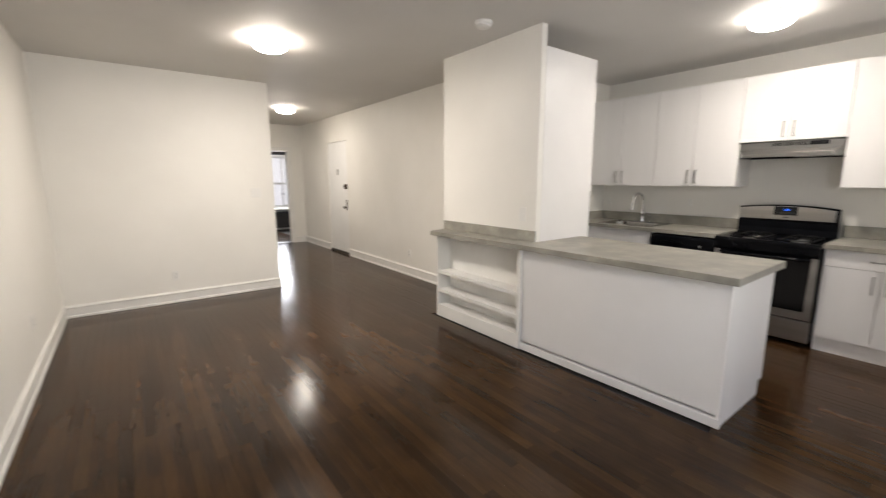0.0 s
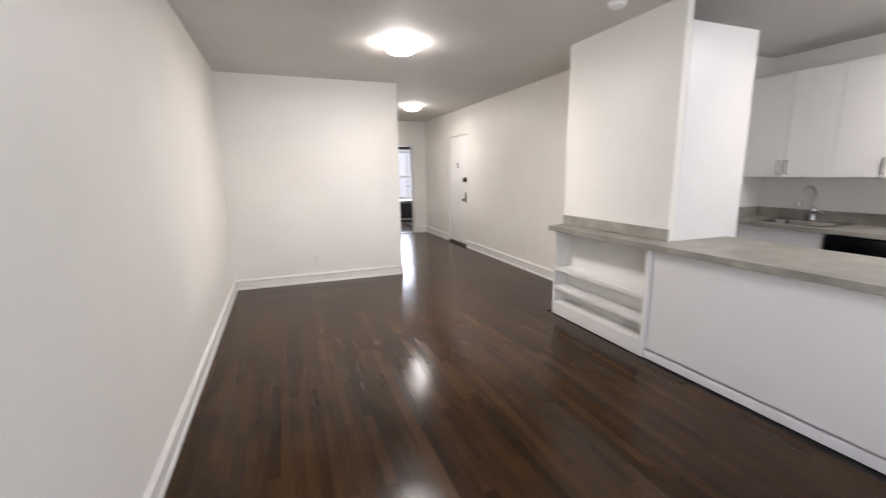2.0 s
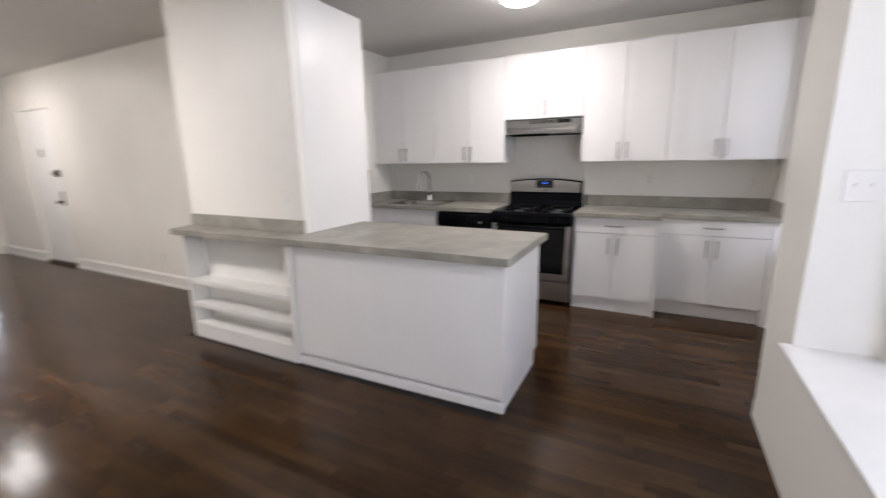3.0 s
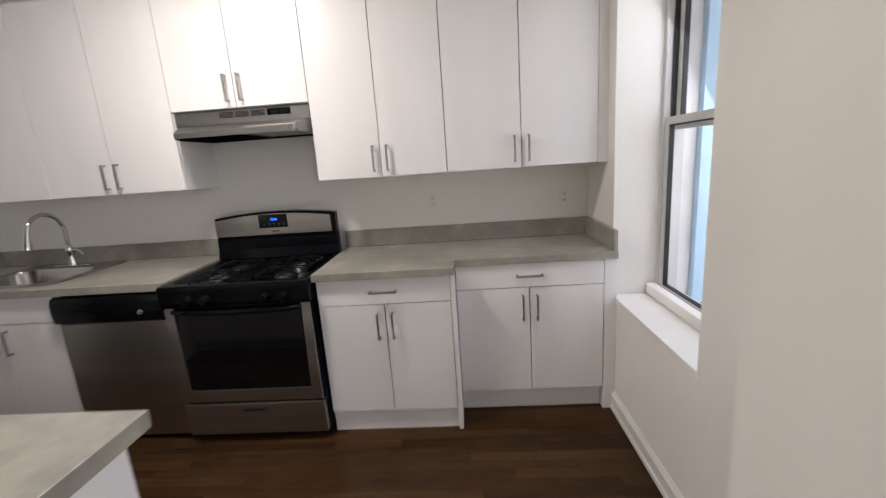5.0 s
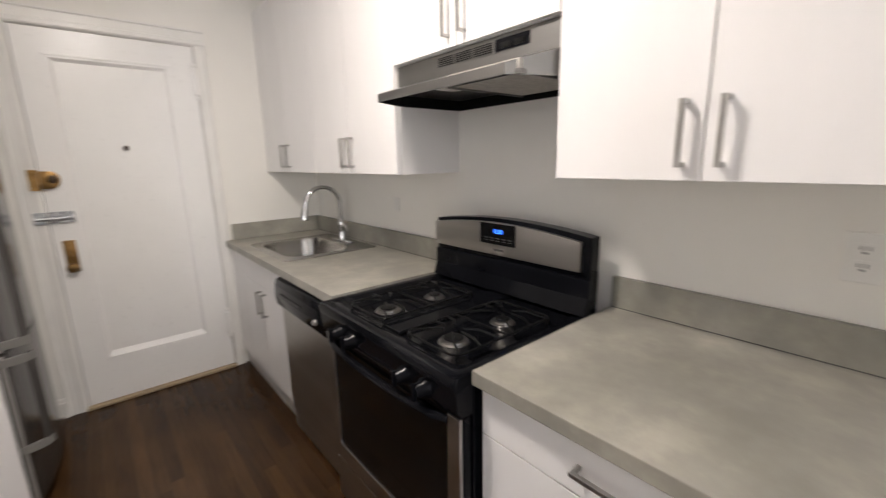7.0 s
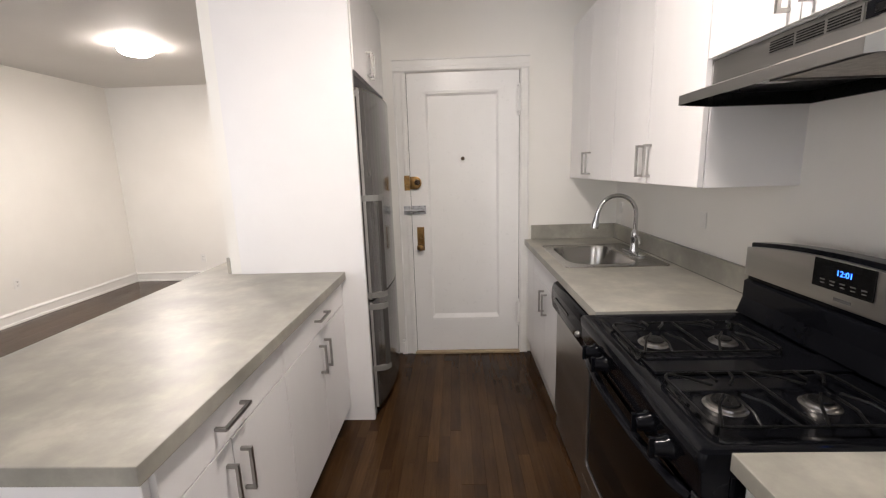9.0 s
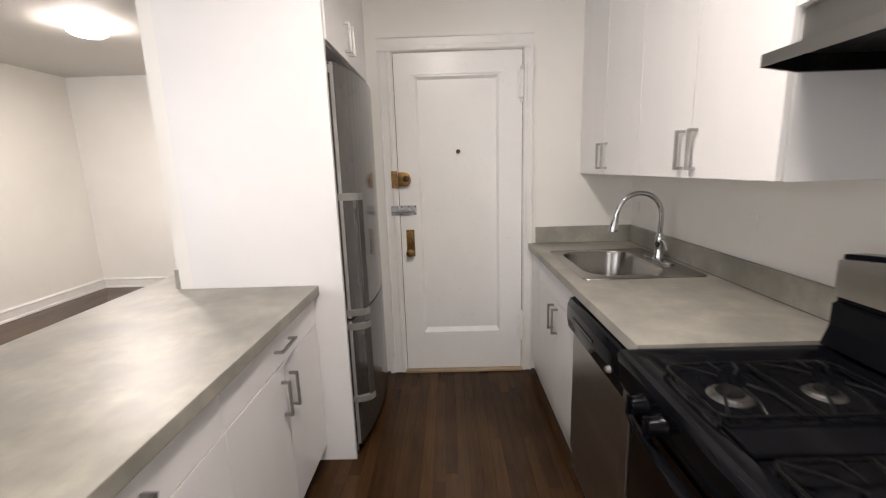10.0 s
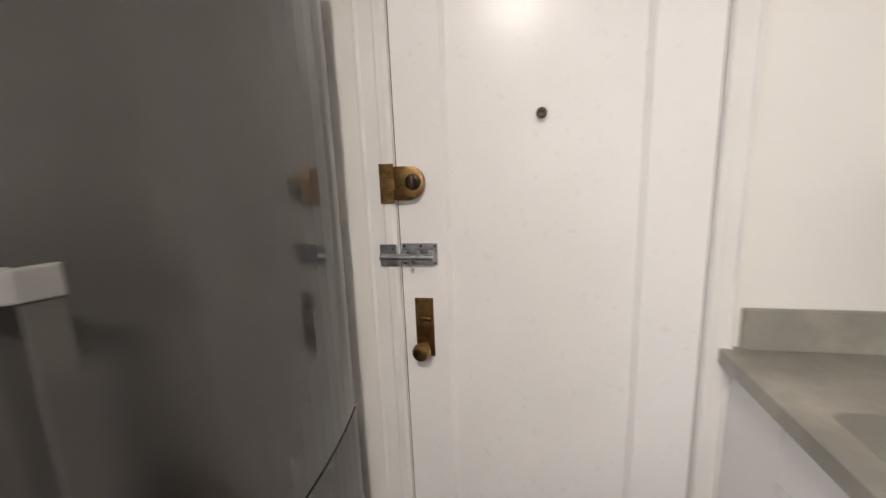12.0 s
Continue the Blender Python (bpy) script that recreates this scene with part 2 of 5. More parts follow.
def block(bm, x0, x1, y0, y1, z0, z1, bevel=0.0):
    """A box between two corners, its edges rounded off by bevel."""
    made = bmesh.ops.create_cube(bm, size=1.0)["verts"]
    for v in made:
        v.co = Vector(((x0 + x1) / 2 + v.co.x * (x1 - x0), (y0 + y1) / 2 + v.co.y * (y1 - y0), (z0 + z1) / 2 + v.co.z * (z1 - z0)))
    if bevel:
        edges = {e for v in made for e in v.link_edges}
        bmesh.ops.bevel(bm, geom=list(edges), offset=bevel, segments=2, affect="EDGES", profile=0.6)


def boxes(*specs, bevel=0.0):
    bm = bmesh.new()
    for s in specs:
        block(bm, *s, bevel=bevel)
    return bm


def prism(points, axis, a, b, bevel=0.0):
    """A closed outline, swept along one axis from a to b. Points lie in the other two axes, in order."""
    bm = bmesh.new()

    def at(p, d):
        q = list(p)
        q.insert("xyz".index(axis), d)
        return q
    lo = [bm.verts.new(at(p, a)) for p in points]
    hi = [bm.verts.new(at(p, b)) for p in points]
    n = len(points)
    bm.faces.new(lo)
    bm.faces.new(list(reversed(hi)))
    for i in range(n):
        bm.faces.new((lo[i], hi[i], hi[(i + 1) % n], lo[(i + 1) % n]))
    bmesh.ops.recalc_face_normals(bm, faces=bm.faces)
    if bevel:
        bmesh.ops.bevel(bm, geom=list(bm.edges), offset=bevel, segments=2, affect="EDGES", profile=0.6)
    return bm


def rod(bm, a, b, r, r2=None, sides=16):
    a, b = Vector(a), Vector(b)
    m = Matrix.Translation((a + b) / 2) @ (b - a).to_track_quat("Z", "Y").to_matrix().to_4x4()
    bmesh.ops.create_cone(bm, cap_ends=True, segments=sides, radius1=r, radius2=r if r2 is None else r2, depth=(b - a).length, matrix=m)


def tube(bm, pts, radii, sides=14):
    """A round tube through points, with a radius at each."""
    pts = [Vector(p) for p in pts]
    rings = []
    side = None
    for i, p in enumerate(pts):
        d = (pts[min(i + 1, len(pts) - 1)] - pts[max(i - 1, 0)]).normalized()
        if side is None:
            side = d.orthogonal().normalized()
        side = (side - d * side.dot(d)).normalized()
        up = d.cross(side)
        r = radii[i] if isinstance(radii, (list, tuple)) else radii
        rings.append([bm.verts.new(p + (side * math.cos(6.28319 * k / sides) + up * math.sin(6.28319 * k / sides)) * r) for k in range(sides)])
    for r0, r1 in zip(rings, rings[1:]):
        for k in range(sides):
            bm.faces.new((r0[k], r0[(k + 1) % sides], r1[(k + 1) % sides], r1[k]))
    bm.faces.new(list(reversed(rings[0])))
    bm.faces.new(rings[-1])


def lathe(bm, centre, profile, axis="z", sides=32):
    """A turned shape: (radius, height) pairs round an axis through centre."""
    cx, cy, cz = centre
    rings = []
    for r, h in profile:
        ring = []
        for k in range(sides):
            a = 6.28319 * k / sides
            u, w = r * math.cos(a), r * math.sin(a)
            p = {"z": (cx + u, cy + w, cz + h), "x": (cx + h, cy + u, cz + w), "y": (cx + u, cy + h, cz + w)}[axis]
            ring.append(bm.verts.new(p))
        rings.append(ring)
    for r0, r1 in zip(rings, rings[1:]):
        for k in range(sides):
            bm.faces.new((r0[k], r0[(k + 1) % sides], r1[(k + 1) % sides], r1[k]))
    bm.faces.new(rings[0])
    bm.faces.new(rings[-1])
    bmesh.ops.recalc_face_normals(bm, faces=bm.faces)


def mesh_of(name, bm, material, smooth=False):
    me = bpy.data.meshes.new(name)
    if smooth:
        for f in bm.faces:
            f.smooth = True
        for e in bm.edges:
            if len(e.link_faces) == 2 and e.calc_face_angle(0) > 0.7:
                e.smooth = False
    bm.to_mesh(me)
    bm.free()
    me.materials.append(material)
    return me


def origin_of(ob):
    p = Vector((0, 0, 0))
    while ob is not None:
        p += ob.location
        ob = ob.parent
    return p


def part(name, bm, material, parent, label="", smooth=False):
    """One mesh, built in world places, under a thing or under a part."""
    bmesh.ops.translate(bm, verts=bm.verts, vec=-origin_of(parent))
    ob = new(name, mesh_of(name, bm, material, smooth))
    ob.parent = parent
    return tagged(ob, label) if label else ob


def thing(name, place, label, category, group=""):
    ob = new(name)
    ob.empty_display_size = 0.1
    ob.location = place
    return tagged(ob, label, category, group)


def solo(name, bm, material, label, category="", kind="", group="", smooth=False):
    """A thing or a piece of the setting made of one mesh."""
    return tagged(new(name, mesh_of(name, bm, material, smooth)), label, category, group, kind)


def lettering(name, text, size, material, parent, m):
    c = bpy.data.curves.new(name, "FONT")
    c.body, c.size, c.align_x, c.align_y, c.extrude = text, size, "CENTER", "CENTER", 0.0003
    tmp = bpy.data.objects.new(name, c)
    me = bpy.data.meshes.new_from_object(tmp)
    bpy.data.objects.remove(tmp)
    me.materials.clear()
    me.materials.append(material)
    me.transform(Matrix.Translation(-origin_of(parent)) @ m)
    ob = new(name, me)
    ob.parent = parent
    return ob


# ---- the shell ----
ZC = 2.585            # ceiling
XW = 5.09             # kitchen long wall
YD = 3.14             # kitchen door wall
YS = -0.765           # kitchen window wall
YL = -0.43            # living window wall
XL, YB = -0.605, 5.61
HX0, HX1, HY = 1.545, 3.27, 9.5
KW0, KW1, KZ0, KZ1 = 3.825, 4.648, 0.637, 2.355
NW0, NW1, NZ0 = 0.20, 2.68, 0.600
DX0, DX1, DZ = 3.585, 4.382, 2.09
FD0, FD1, FDZ = 7.17, 8.04, 2.11
BO0, BO1, BOZ = 2.12, 2.935, 2.02
YO = -1.15            # outside face


def setting(name, bm, material, label, cat="wall"):
    return solo(name, bm, material, label, cat, "structure")


floor = setting("floor", boxes((XL - 0.15, 5.24, -1.15, HY + 3.0, -0.25, -0.014)), M["subfloor"], "dark stained oak strip floor with a glossy finish", "floor")
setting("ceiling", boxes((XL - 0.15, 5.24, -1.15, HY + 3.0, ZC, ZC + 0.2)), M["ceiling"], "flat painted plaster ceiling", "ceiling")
setting("wall_west", boxes((XL - 0.15, XL, YO, YB + 0.14, 0, ZC)), M["wall"], "long plain off-white plaster wall of the living room")
setting("wall_living_back", boxes((XL, HX0 - 0.14, YB, YB + 0.14, 0, ZC)), M["wall"], "off-white partition wall closing the living room")
setting("wall_hall_left", boxes((HX0 - 0.14, HX0, YB, HY, 0, ZC)), M["wall"], "off-white wall along the hall")
setting("wall_hall_right", boxes((HX1, HX1 + 0.15, YD + 0.15, FD0, 0, ZC), (HX1, HX1 + 0.15, FD1, HY, 0, ZC), (HX1, HX1 + 0.15, FD0, FD1, FDZ, ZC)),
        M["wall"], "off-white hall wall with the front door in it")
setting("wall_hall_end", boxes((HX0 - 0.14, BO0, HY, HY + 0.12, 0, ZC), (BO1, HX1 + 0.15, HY, HY + 0.12, 0, ZC), (BO0, BO1, HY, HY + 0.12, BOZ, ZC)),
        M["wall"], "off-white hall end wall with a bedroom doorway")
setting("wall_column", boxes((2.675, 2.735, 2.245, YD + 0.34, 0, ZC)), M["wall"], "off-white wall stub above the peninsula ledge")
setting("wall_kitchen_north", boxes((2.735, HX1, YD, 3.46, 0, ZC), (HX1, DX0, YD, YD + 0.15, 0, ZC), (DX1, XW, YD, YD + 0.15, 0, ZC), (DX0, DX1, YD, YD + 0.15, DZ, ZC)),
        M["wall"], "white kitchen wall with a service door")
setting("wall_kitchen_east", boxes((XW, XW + 0.15, YO, YD + 0.15, 0, ZC)), M["wall"], "white kitchen wall behind the cabinets")
setting("wall_kitchen_south", boxes((3.12, KW0, YO, YS, 0, ZC), (KW1, XW, YO, YS, 0, ZC), (KW0, KW1, YO, YS, 0, KZ0 - 0.028), (KW0, KW1, YO, YS, KZ1, ZC)),
        M["wall"], "white kitchen wall with a deep window opening")
setting("wall_living_south", boxes((NW1, 3.12, YO, YL, 0, ZC), (XL, NW0, YO, YL, 0, ZC), (NW0, NW1, YO, YL, 0, NZ0 - 0.03), (NW0, NW1, YO, YL, KZ1, ZC),
                                   (NW1 - 0.075, NW1, -0.84, -0.70, NZ0 - 0.03, KZ1)), M["wall"], "white living room wall with a deep window niche")
# bedroom beyond the hall
setting("wall_bedroom_west", boxes((1.15, 1.30, HY + 0.12, HY + 2.9, 0, ZC)), M["wall"], "plain bedroom wall")
setting("wall_bedroom_east", boxes((4.5, 4.65, HY + 0.12, HY + 2.9, 0, ZC)), M["wall"], "plain bedroom wall")
setting("wall_bedroom_front", boxes((3.42, 4.5, HY, HY + 0.12, 0, ZC)), M["wall"], "plain bedroom wall beside its doorway")
BW0, BW1, BZ0, BZ1, BY = 2.7, 3.82, 0.60, 2.08, HY + 2.75
setting("wall_bedroom_window", boxes((1.30, BW0, BY, BY + 0.25, 0, ZC), (BW1, 4.5, BY, BY + 0.25, 0, ZC), (BW0, BW1, BY, BY + 0.25, 0, BZ0), (BW0, BW1, BY, BY + 0.25, BZ1, ZC)),
        M["wall"], "bedroom wall with a bright window")

# baseboards: a flat board with a stepped cap and a shoe


def board_profile(h):
    return [(0, 0), (0.022, 0), (0.022, 0.018), (0.014, 0.026), (0.014, h - 0.034), (0.018, h - 0.028), (0.018, h - 0.016), (0.010, h - 0.008), (0.006, h), (0, h)]


def baseboard(name, wall, side, a, b, h=0.13):
    """Along a wall that faces x or y; side is the way it faces, wall its plane."""
    axis = "y" if side[0] == "x" else "x"
    s = 1 if side[1] == "+" else -1
    pts = [(wall + s * d, z) for d, z in board_profile(h)]
    return setting(name, prism(pts, axis, a, b), M["trim"], "white painted baseboard with a moulded cap", "baseboard")


baseboard("baseboard_west", XL, "x+", YL, YB)
baseboard("baseboard_back", YB, "y-", XL + 0.022, HX0)
baseboard("baseboard_hall_left", HX0, "x+", YB, HY)
baseboard("baseboard_hall_right", HX1, "x-", YD + 0.34, FD0 - 0.02, 0.14)
baseboard("baseboard_hall_far", HX1, "x-", FD1 + 0.02, HY, 0.14)
baseboard("baseboard_hall_end", HY, "y-", BO1 + 0.1, HX1 - 0.022, 0.14)
baseboard("baseboard_kitchen_south", YS, "y+", 3.12, 4.61, 0.1)
baseboard("baseboard_pier", 3.12, "x+", YS + 0.022, YL, 0.1)
baseboard("baseboard_column_end", YD + 0.34, "y+", 2.68, HX1 - 0.022, 0.14)

# ---- windows ----


def window(name, x0, x1, yi, z0, z1, mid, label, out=-1, outer=True, frame_mat="vinyl"):
    """A double-hung window: yi is its inner face and out the way to the open air."""
    w = thing(name, ((x0 + x1) / 2, yi, z0), label, "window")
    tagged(w, kind="structure")
    s = out
    f = 0.022

    def ring(ax0, ax1, az0, az1, t, ya, yb, bevel=0.002):
        y0, y1 = min(ya, yb), max(ya, yb)
        return boxes((ax0, ax0 + t, y0, y1, az0, az1), (ax1 - t, ax1, y0, y1, az0, az1), (ax0 + t, ax1 - t, y0, y1, az0, az0 + t), (ax0 + t, ax1 - t, y0, y1, az1 - t, az1), bevel=bevel)
    part("window_frame", ring(x0, x1, z0, z1, f, yi, yi + s * 0.10), M[frame_mat], w)
    part("track", boxes((x0 + f, x0 + f + 0.012, *sorted((yi + s * 0.030, yi + s * 0.095)), mid, z1 - f), (x1 - f - 0.012, x1 - f, *sorted((yi + s * 0.030, yi + s * 0.095)), mid, z1 - f)), M["gasket"], w, "black side track")
    lo = part("lower_sash", ring(x0 + f, x1 - f, z0 + f, mid + 0.03, 0.035, yi + s * 0.008, yi + s * 0.040), M[frame_mat], w)
    part("gasket", ring(x0 + f + 0.035, x1 - f - 0.035, z0 + f + 0.035, mid - 0.005, 0.006, yi + s * 0.012, yi + s * 0.034, 0), M["gasket"], lo, "black rubber gasket")
    p = part("pane", boxes((x0 + f + 0.03, x1 - f - 0.03, *sorted((yi + s * 0.022, yi + s * 0.026)), z0 + f + 0.03, mid)), M["glass"], lo)
    p.visible_shadow = False
    up = part("upper_sash", ring(x0 + f + 0.012, x1 - f - 0.012, mid - 0.03, z1 - f, 0.032, yi + s * 0.050, yi + s * 0.080), M[frame_mat], w)
    part("gasket", ring(x0 + f + 0.044, x1 - f - 0.044, mid + 0.002, z1 - f - 0.032, 0.007, yi + s * 0.054, yi + s * 0.076, 0), M["gasket"], up, "black rubber gasket")
    p = part("pane", boxes((x0 + f + 0.04, x1 - f - 0.04, *sorted((yi + s * 0.064, yi + s * 0.068)), mid, z1 - f - 0.028)), M["glass"], up)
    p.visible_shadow = False
    if outer:
        part("outer_trim", boxes((x0 - 0.05, x0 + 0.002, YO - 0.062, YO - 0.003, z0 - 0.05, z1 + 0.05), (x1 - 0.050, x1 + 0.002, YO - 0.062, YO - 0.003, z0 - 0.05, z1 + 0.05), (x0 + 0.002, x1 - 0.050, YO - 0.062, YO - 0.003, z1 - 0.002, z1 + 0.05)), M["blue"], w, "pale blue painted outer trim")
    return w


window("window_1", KW0 + 0.002, KW1 - 0.002, -0.985, KZ0 + 0.001, KZ1 - 0.002, 1.495, "kitchen double-hung window with grey sash and blue outer trim")
# unseen window, made up to let the added fill light in
window("unseen_window", NW0 + 0.002, 1.399, -0.955, NZ0 + 0.03, KZ1 - 0.002, 1.48, "unseen second living room window, added to go with the fill light")
window("window_2", 1.401, NW1 + 0.0, -0.955, NZ0 + 0.03, KZ1 - 0.002, 1.48, "living room double-hung window above a deep white sill")
window("window_3", BW0 + 0.002, BW1 - 0.002, BY + 0.06, BZ0 + 0.03, BZ1 - 0.002, 1.30, "bedroom window with pale sash, bright outside", 1, False)
setting("sill_kitchen", boxes((KW0, KW1, -0.985, YS + 0.004, KZ0 - 0.028, KZ0), bevel=0.004), M["trim"], "deep white painted window sill", "sill")
setting("sill_kitchen_stool", boxes((KW0, KW1, -0.984, -0.935, KZ0 + 0.0005, KZ0 + 0.058), bevel=0.014), M["trim"], "white raised stool under the kitchen window", "sill")
setting("sill_living", prism([(NW0, -0.955), (NW1 - 0.001, -0.955), (NW1 - 0.001, YL + 0.0005), (NW1 + 0.012, YL + 0.0005), (NW1 + 0.012, YL + 0.045), (NW0, YL + 0.045)], "z", NZ0 - 0.03, NZ0, 0.003), M["trim"], "deep white painted niche sill", "sill")
setting("sill_living_stool", boxes((NW0, NW1, -0.954, -0.90, NZ0 + 0.0005, NZ0 + 0.03), bevel=0.006), M["trim"], "white raised stool under the living window", "sill")
nc = setting("trim_niche_casing", boxes((NW1 - 0.055, NW1 - 0.001, -0.875, -0.8405, NZ0 + 0.001, KZ1), bevel=0.004), M["trim"], "stepped white window casing in the niche", "trim")
for k, (depth, y0) in enumerate(((0.044, -0.888), (0.034, -0.904), (0.034, -0.918), (0.022, -0.933), (0.022, -0.9475))):
    part("parting_bead", boxes((NW1 - depth, NW1 - 0.0012, y0, y0 + 0.0105, NZ0 + (0.001 if k < 1 else 0.031), KZ1), bevel=0.002), M["trim"], nc)
setting("trim_outer_reveal", boxes((KW1 - 0.012, KW1 - 0.001, YO, -1.088, KZ0, KZ1), (NW1 - 0.012, NW1 - 0.001, YO, -1.058, NZ0, KZ1)), M["masonry"], "white painted masonry reveal outside the windows", "trim")

# ---- doors ----


def kitchen_door():
    d = thing("door_1", ((DX0 + DX1) / 2, YD, 0), "closed white panelled service door with brass locks", "door")
    tagged(d, kind="structure")
    yf = YD - 0.004
    x0, x1, z0, z1 = DX0 + 0.004, DX1 - 0.004, 0.022, DZ - 0.004
    px0, px1, pz0, pz1 = 3.709, 4.240, 0.275, 1.955
    leaf = part("leaf", boxes((x0, px0, yf, yf + 0.044, z0, z1), (px1, x1, yf, yf + 0.044, z0, z1), (px0, px1, yf, yf + 0.044, z0, pz0), (px0, px1, yf, yf + 0.044, pz1, z1)), M["door"], d)
    bm = bmesh.new()
    # sunk panel with sloping sticking round it
    o = [(px0, yf + 0.001, pz0), (px1, yf + 0.001, pz0), (px1, yf + 0.001, pz1), (px0, yf + 0.001, pz1)]
    k = 0.024
    i1 = [(px0 + 0.008, yf + 0.001, pz0 + 0.012), (px1 - 0.008, yf + 0.001, pz0 + 0.012), (px1 - 0.008, yf + 0.001, pz1 - 0.008), (px0 + 0.008, yf + 0.001, pz1 - 0.008)]
    i2 = [(px0 + k, yf + 0.017, pz0 + k + 0.02), (px1 - k, yf + 0.017, pz0 + k + 0.02), (px1 - k, yf + 0.017, pz1 - k), (px0 + k, yf + 0.017, pz1 - k)]
    vs = [[bm.verts.new(p) for p in r] for r in (o, i1, i2)]
    for r0, r1 in zip(vs, vs[1:]):
        for j in range(4):
            bm.faces.new((r0[j], r0[(j + 1) % 4], r1[(j + 1) % 4], r1[j]))
    bm.faces.new(vs[2])
    bmesh.ops.recalc_face_normals(bm, faces=bm.faces)
    part("door_panel", bm, M["door"], leaf)
    bm = boxes((px0 - 0.012, px1 + 0.012, yf - 0.006, yf - 0.0003, pz1 + 0.002, pz1 + 0.014), bevel=0.002)
    part("panel_moulding", bm, M["door"], leaf)
    # near-black strips in both door gaps stand in for the shade there
    for gx in (DX0 + 0.0006, DX1 - 0.0034):
        part("gap_shade_strip", boxes((gx, gx + 0.0028, yf + 0.004, yf + 0.03, z0, z1)), M["dark"], d, "dark strip standing in for shade in the gap beside the door leaf")
    # peephole
    bm = bmesh.new()
    lathe(bm, (3.975, yf - 0.004, 1.495), [(0.0135, 0.004), (0.0135, 0.0), (0.011, -0.003), (0.006, -0.003), (0.005, 0.002)], "y", 20)
    part("peephole", bm, M["dark_brass"], leaf, "dark bronze peephole", True)
    # rim lock with rounded nose, its strike on the jamb
    bm = bmesh.new()
    pts = [(3.588, 1.286), (3.625, 1.286)] + [(3.628 + 0.042 * math.sin(a), 1.3315 - 0.0455 * math.cos(a)) for a in [i * math.pi / 10 for i in range(11)]] + [(3.588, 1.377)]
    lock = part("rim_lock", prism([(x, z) for x, z in pts], "y", yf - 0.026, yf - 0.0005, 0.002), M["brass"], leaf, "aged brass rim lock", True)
    part("strike", boxes((3.545, 3.586, yf - 0.0215, yf - 0.0185, 1.278, 1.385), (3.556, 3.586, yf - 0.030, yf - 0.0215, 1.290, 1.315), (3.556, 3.586, yf - 0.030, yf - 0.0215, 1.350, 1.373), bevel=0.0012), M["brass"], lock, "brass strike plate")
    bm = bmesh.new()
    lathe(bm, (3.641, yf - 0.026, 1.335), [(0.022, 0.0), (0.021, -0.006), (0.013, -0.010), (0.012, -0.020)], "y", 20)
    block(bm, 3.634, 3.648, yf - 0.056, yf - 0.044, 1.318, 1.352, bevel=0.004)
    part("thumb_turn", bm, M["dark_brass"], lock, "dark bronze thumb turn", True)
    # barrel bolt
    bolt = part("slide_bolt", boxes((3.592, 3.695, yf - 0.003, yf - 0.0004, 1.102, 1.164), (3.534, 3.583, yf - 0.0225, yf - 0.0195, 1.102, 1.164), bevel=0.001), M["zinc"], leaf, "galvanised barrel bolt")
    bm = bmesh.new()
    rod(bm, (3.538, yf - 0.034, 1.130), (3.69, yf - 0.034, 1.130), 0.0095)
    part("barrel", bm, M["zinc"], bolt, "", True)
    bm = bmesh.new()
    for bx in (3.605, 3.645, 3.682):
        rod(bm, (bx - 0.008, yf - 0.018, 1.130), (bx + 0.008, yf - 0.018, 1.130), 0.017)
    rod(bm, (3.625, yf - 0.034, 1.128), (3.625, yf - 0.048, 1.112), 0.005)
    part("keeper", bm, M["zinc"], bolt, "", True)
    bm = bmesh.new()
    for bx, bz in ((3.600, 1.156), (3.648, 1.156), (3.688, 1.156), (3.600, 1.108), (3.688, 1.108)):
        rod(bm, (bx, yf - 0.003, bz), (bx, yf - 0.0045, bz), 0.004, sides=10)
    part("screw", bm, M["slot"], bolt)
    # knob on a long plate
    plate = part("knob_plate", boxes((3.622, 3.676, yf - 0.004, yf - 0.0004, 0.826, 1.004), (3.626, 3.672, yf - 0.0055, yf - 0.0041, 0.830, 1.0), bevel=0.0012), M["brass"], leaf, "brass escutcheon plate")
    bm = bmesh.new()
    lathe(bm, (3.646, yf - 0.005, 0.856), [(0.016, 0.0), (0.011, -0.006), (0.010, -0.022), (0.020, -0.027), (0.0265, -0.037), (0.0265, -0.046), (0.021, -0.055), (0.008, -0.058)], "y", 24)
    part("knob", bm, M["brass"], plate, "round brass knob", True)
    bm = bmesh.new()
    lathe(bm, (3.655, yf - 0.005, 0.925), [(0.012, 0.0), (0.010, -0.006), (0.003, -0.007)], "y", 16)
    block(bm, 3.638, 3.668, yf - 0.014, yf - 0.008, 0.938, 0.948, bevel=0.003)
    part("thumb_latch", bm, M["brass"], plate, "", True)
    # painted loose-pin hinges
    for z in (0.33, 1.885):
        bm = bmesh.new()
        hx, hy = 4.371, yf - 0.022
        for k in range(3):
            a = z - 0.075 + k * 0.0502
            rod(bm, (hx, hy, a), (hx, hy, a + 0.0490), 0.0145)
        lathe(bm, (hx, hy, z + 0.0755), [(0.0145, 0.0), (0.010, 0.006), (0.007, 0.010), (0.011, 0.017), (0.009, 0.026), (0.003, 0.034)], "z", 14)
        lathe(bm, (hx, hy, z - 0.0765), [(0.0145, 0.0), (0.010, -0.006), (0.007, -0.010), (0.011, -0.017), (0.009, -0.026), (0.003, -0.034)], "z", 14)
        block(bm, 4.348, 4.369, yf - 0.010, yf - 0.0003, z - 0.078, z + 0.078, bevel=0.002)
        part("hinge", bm, M["door"], d, "white painted ball-tip door hinge", True)
    w = 0.088
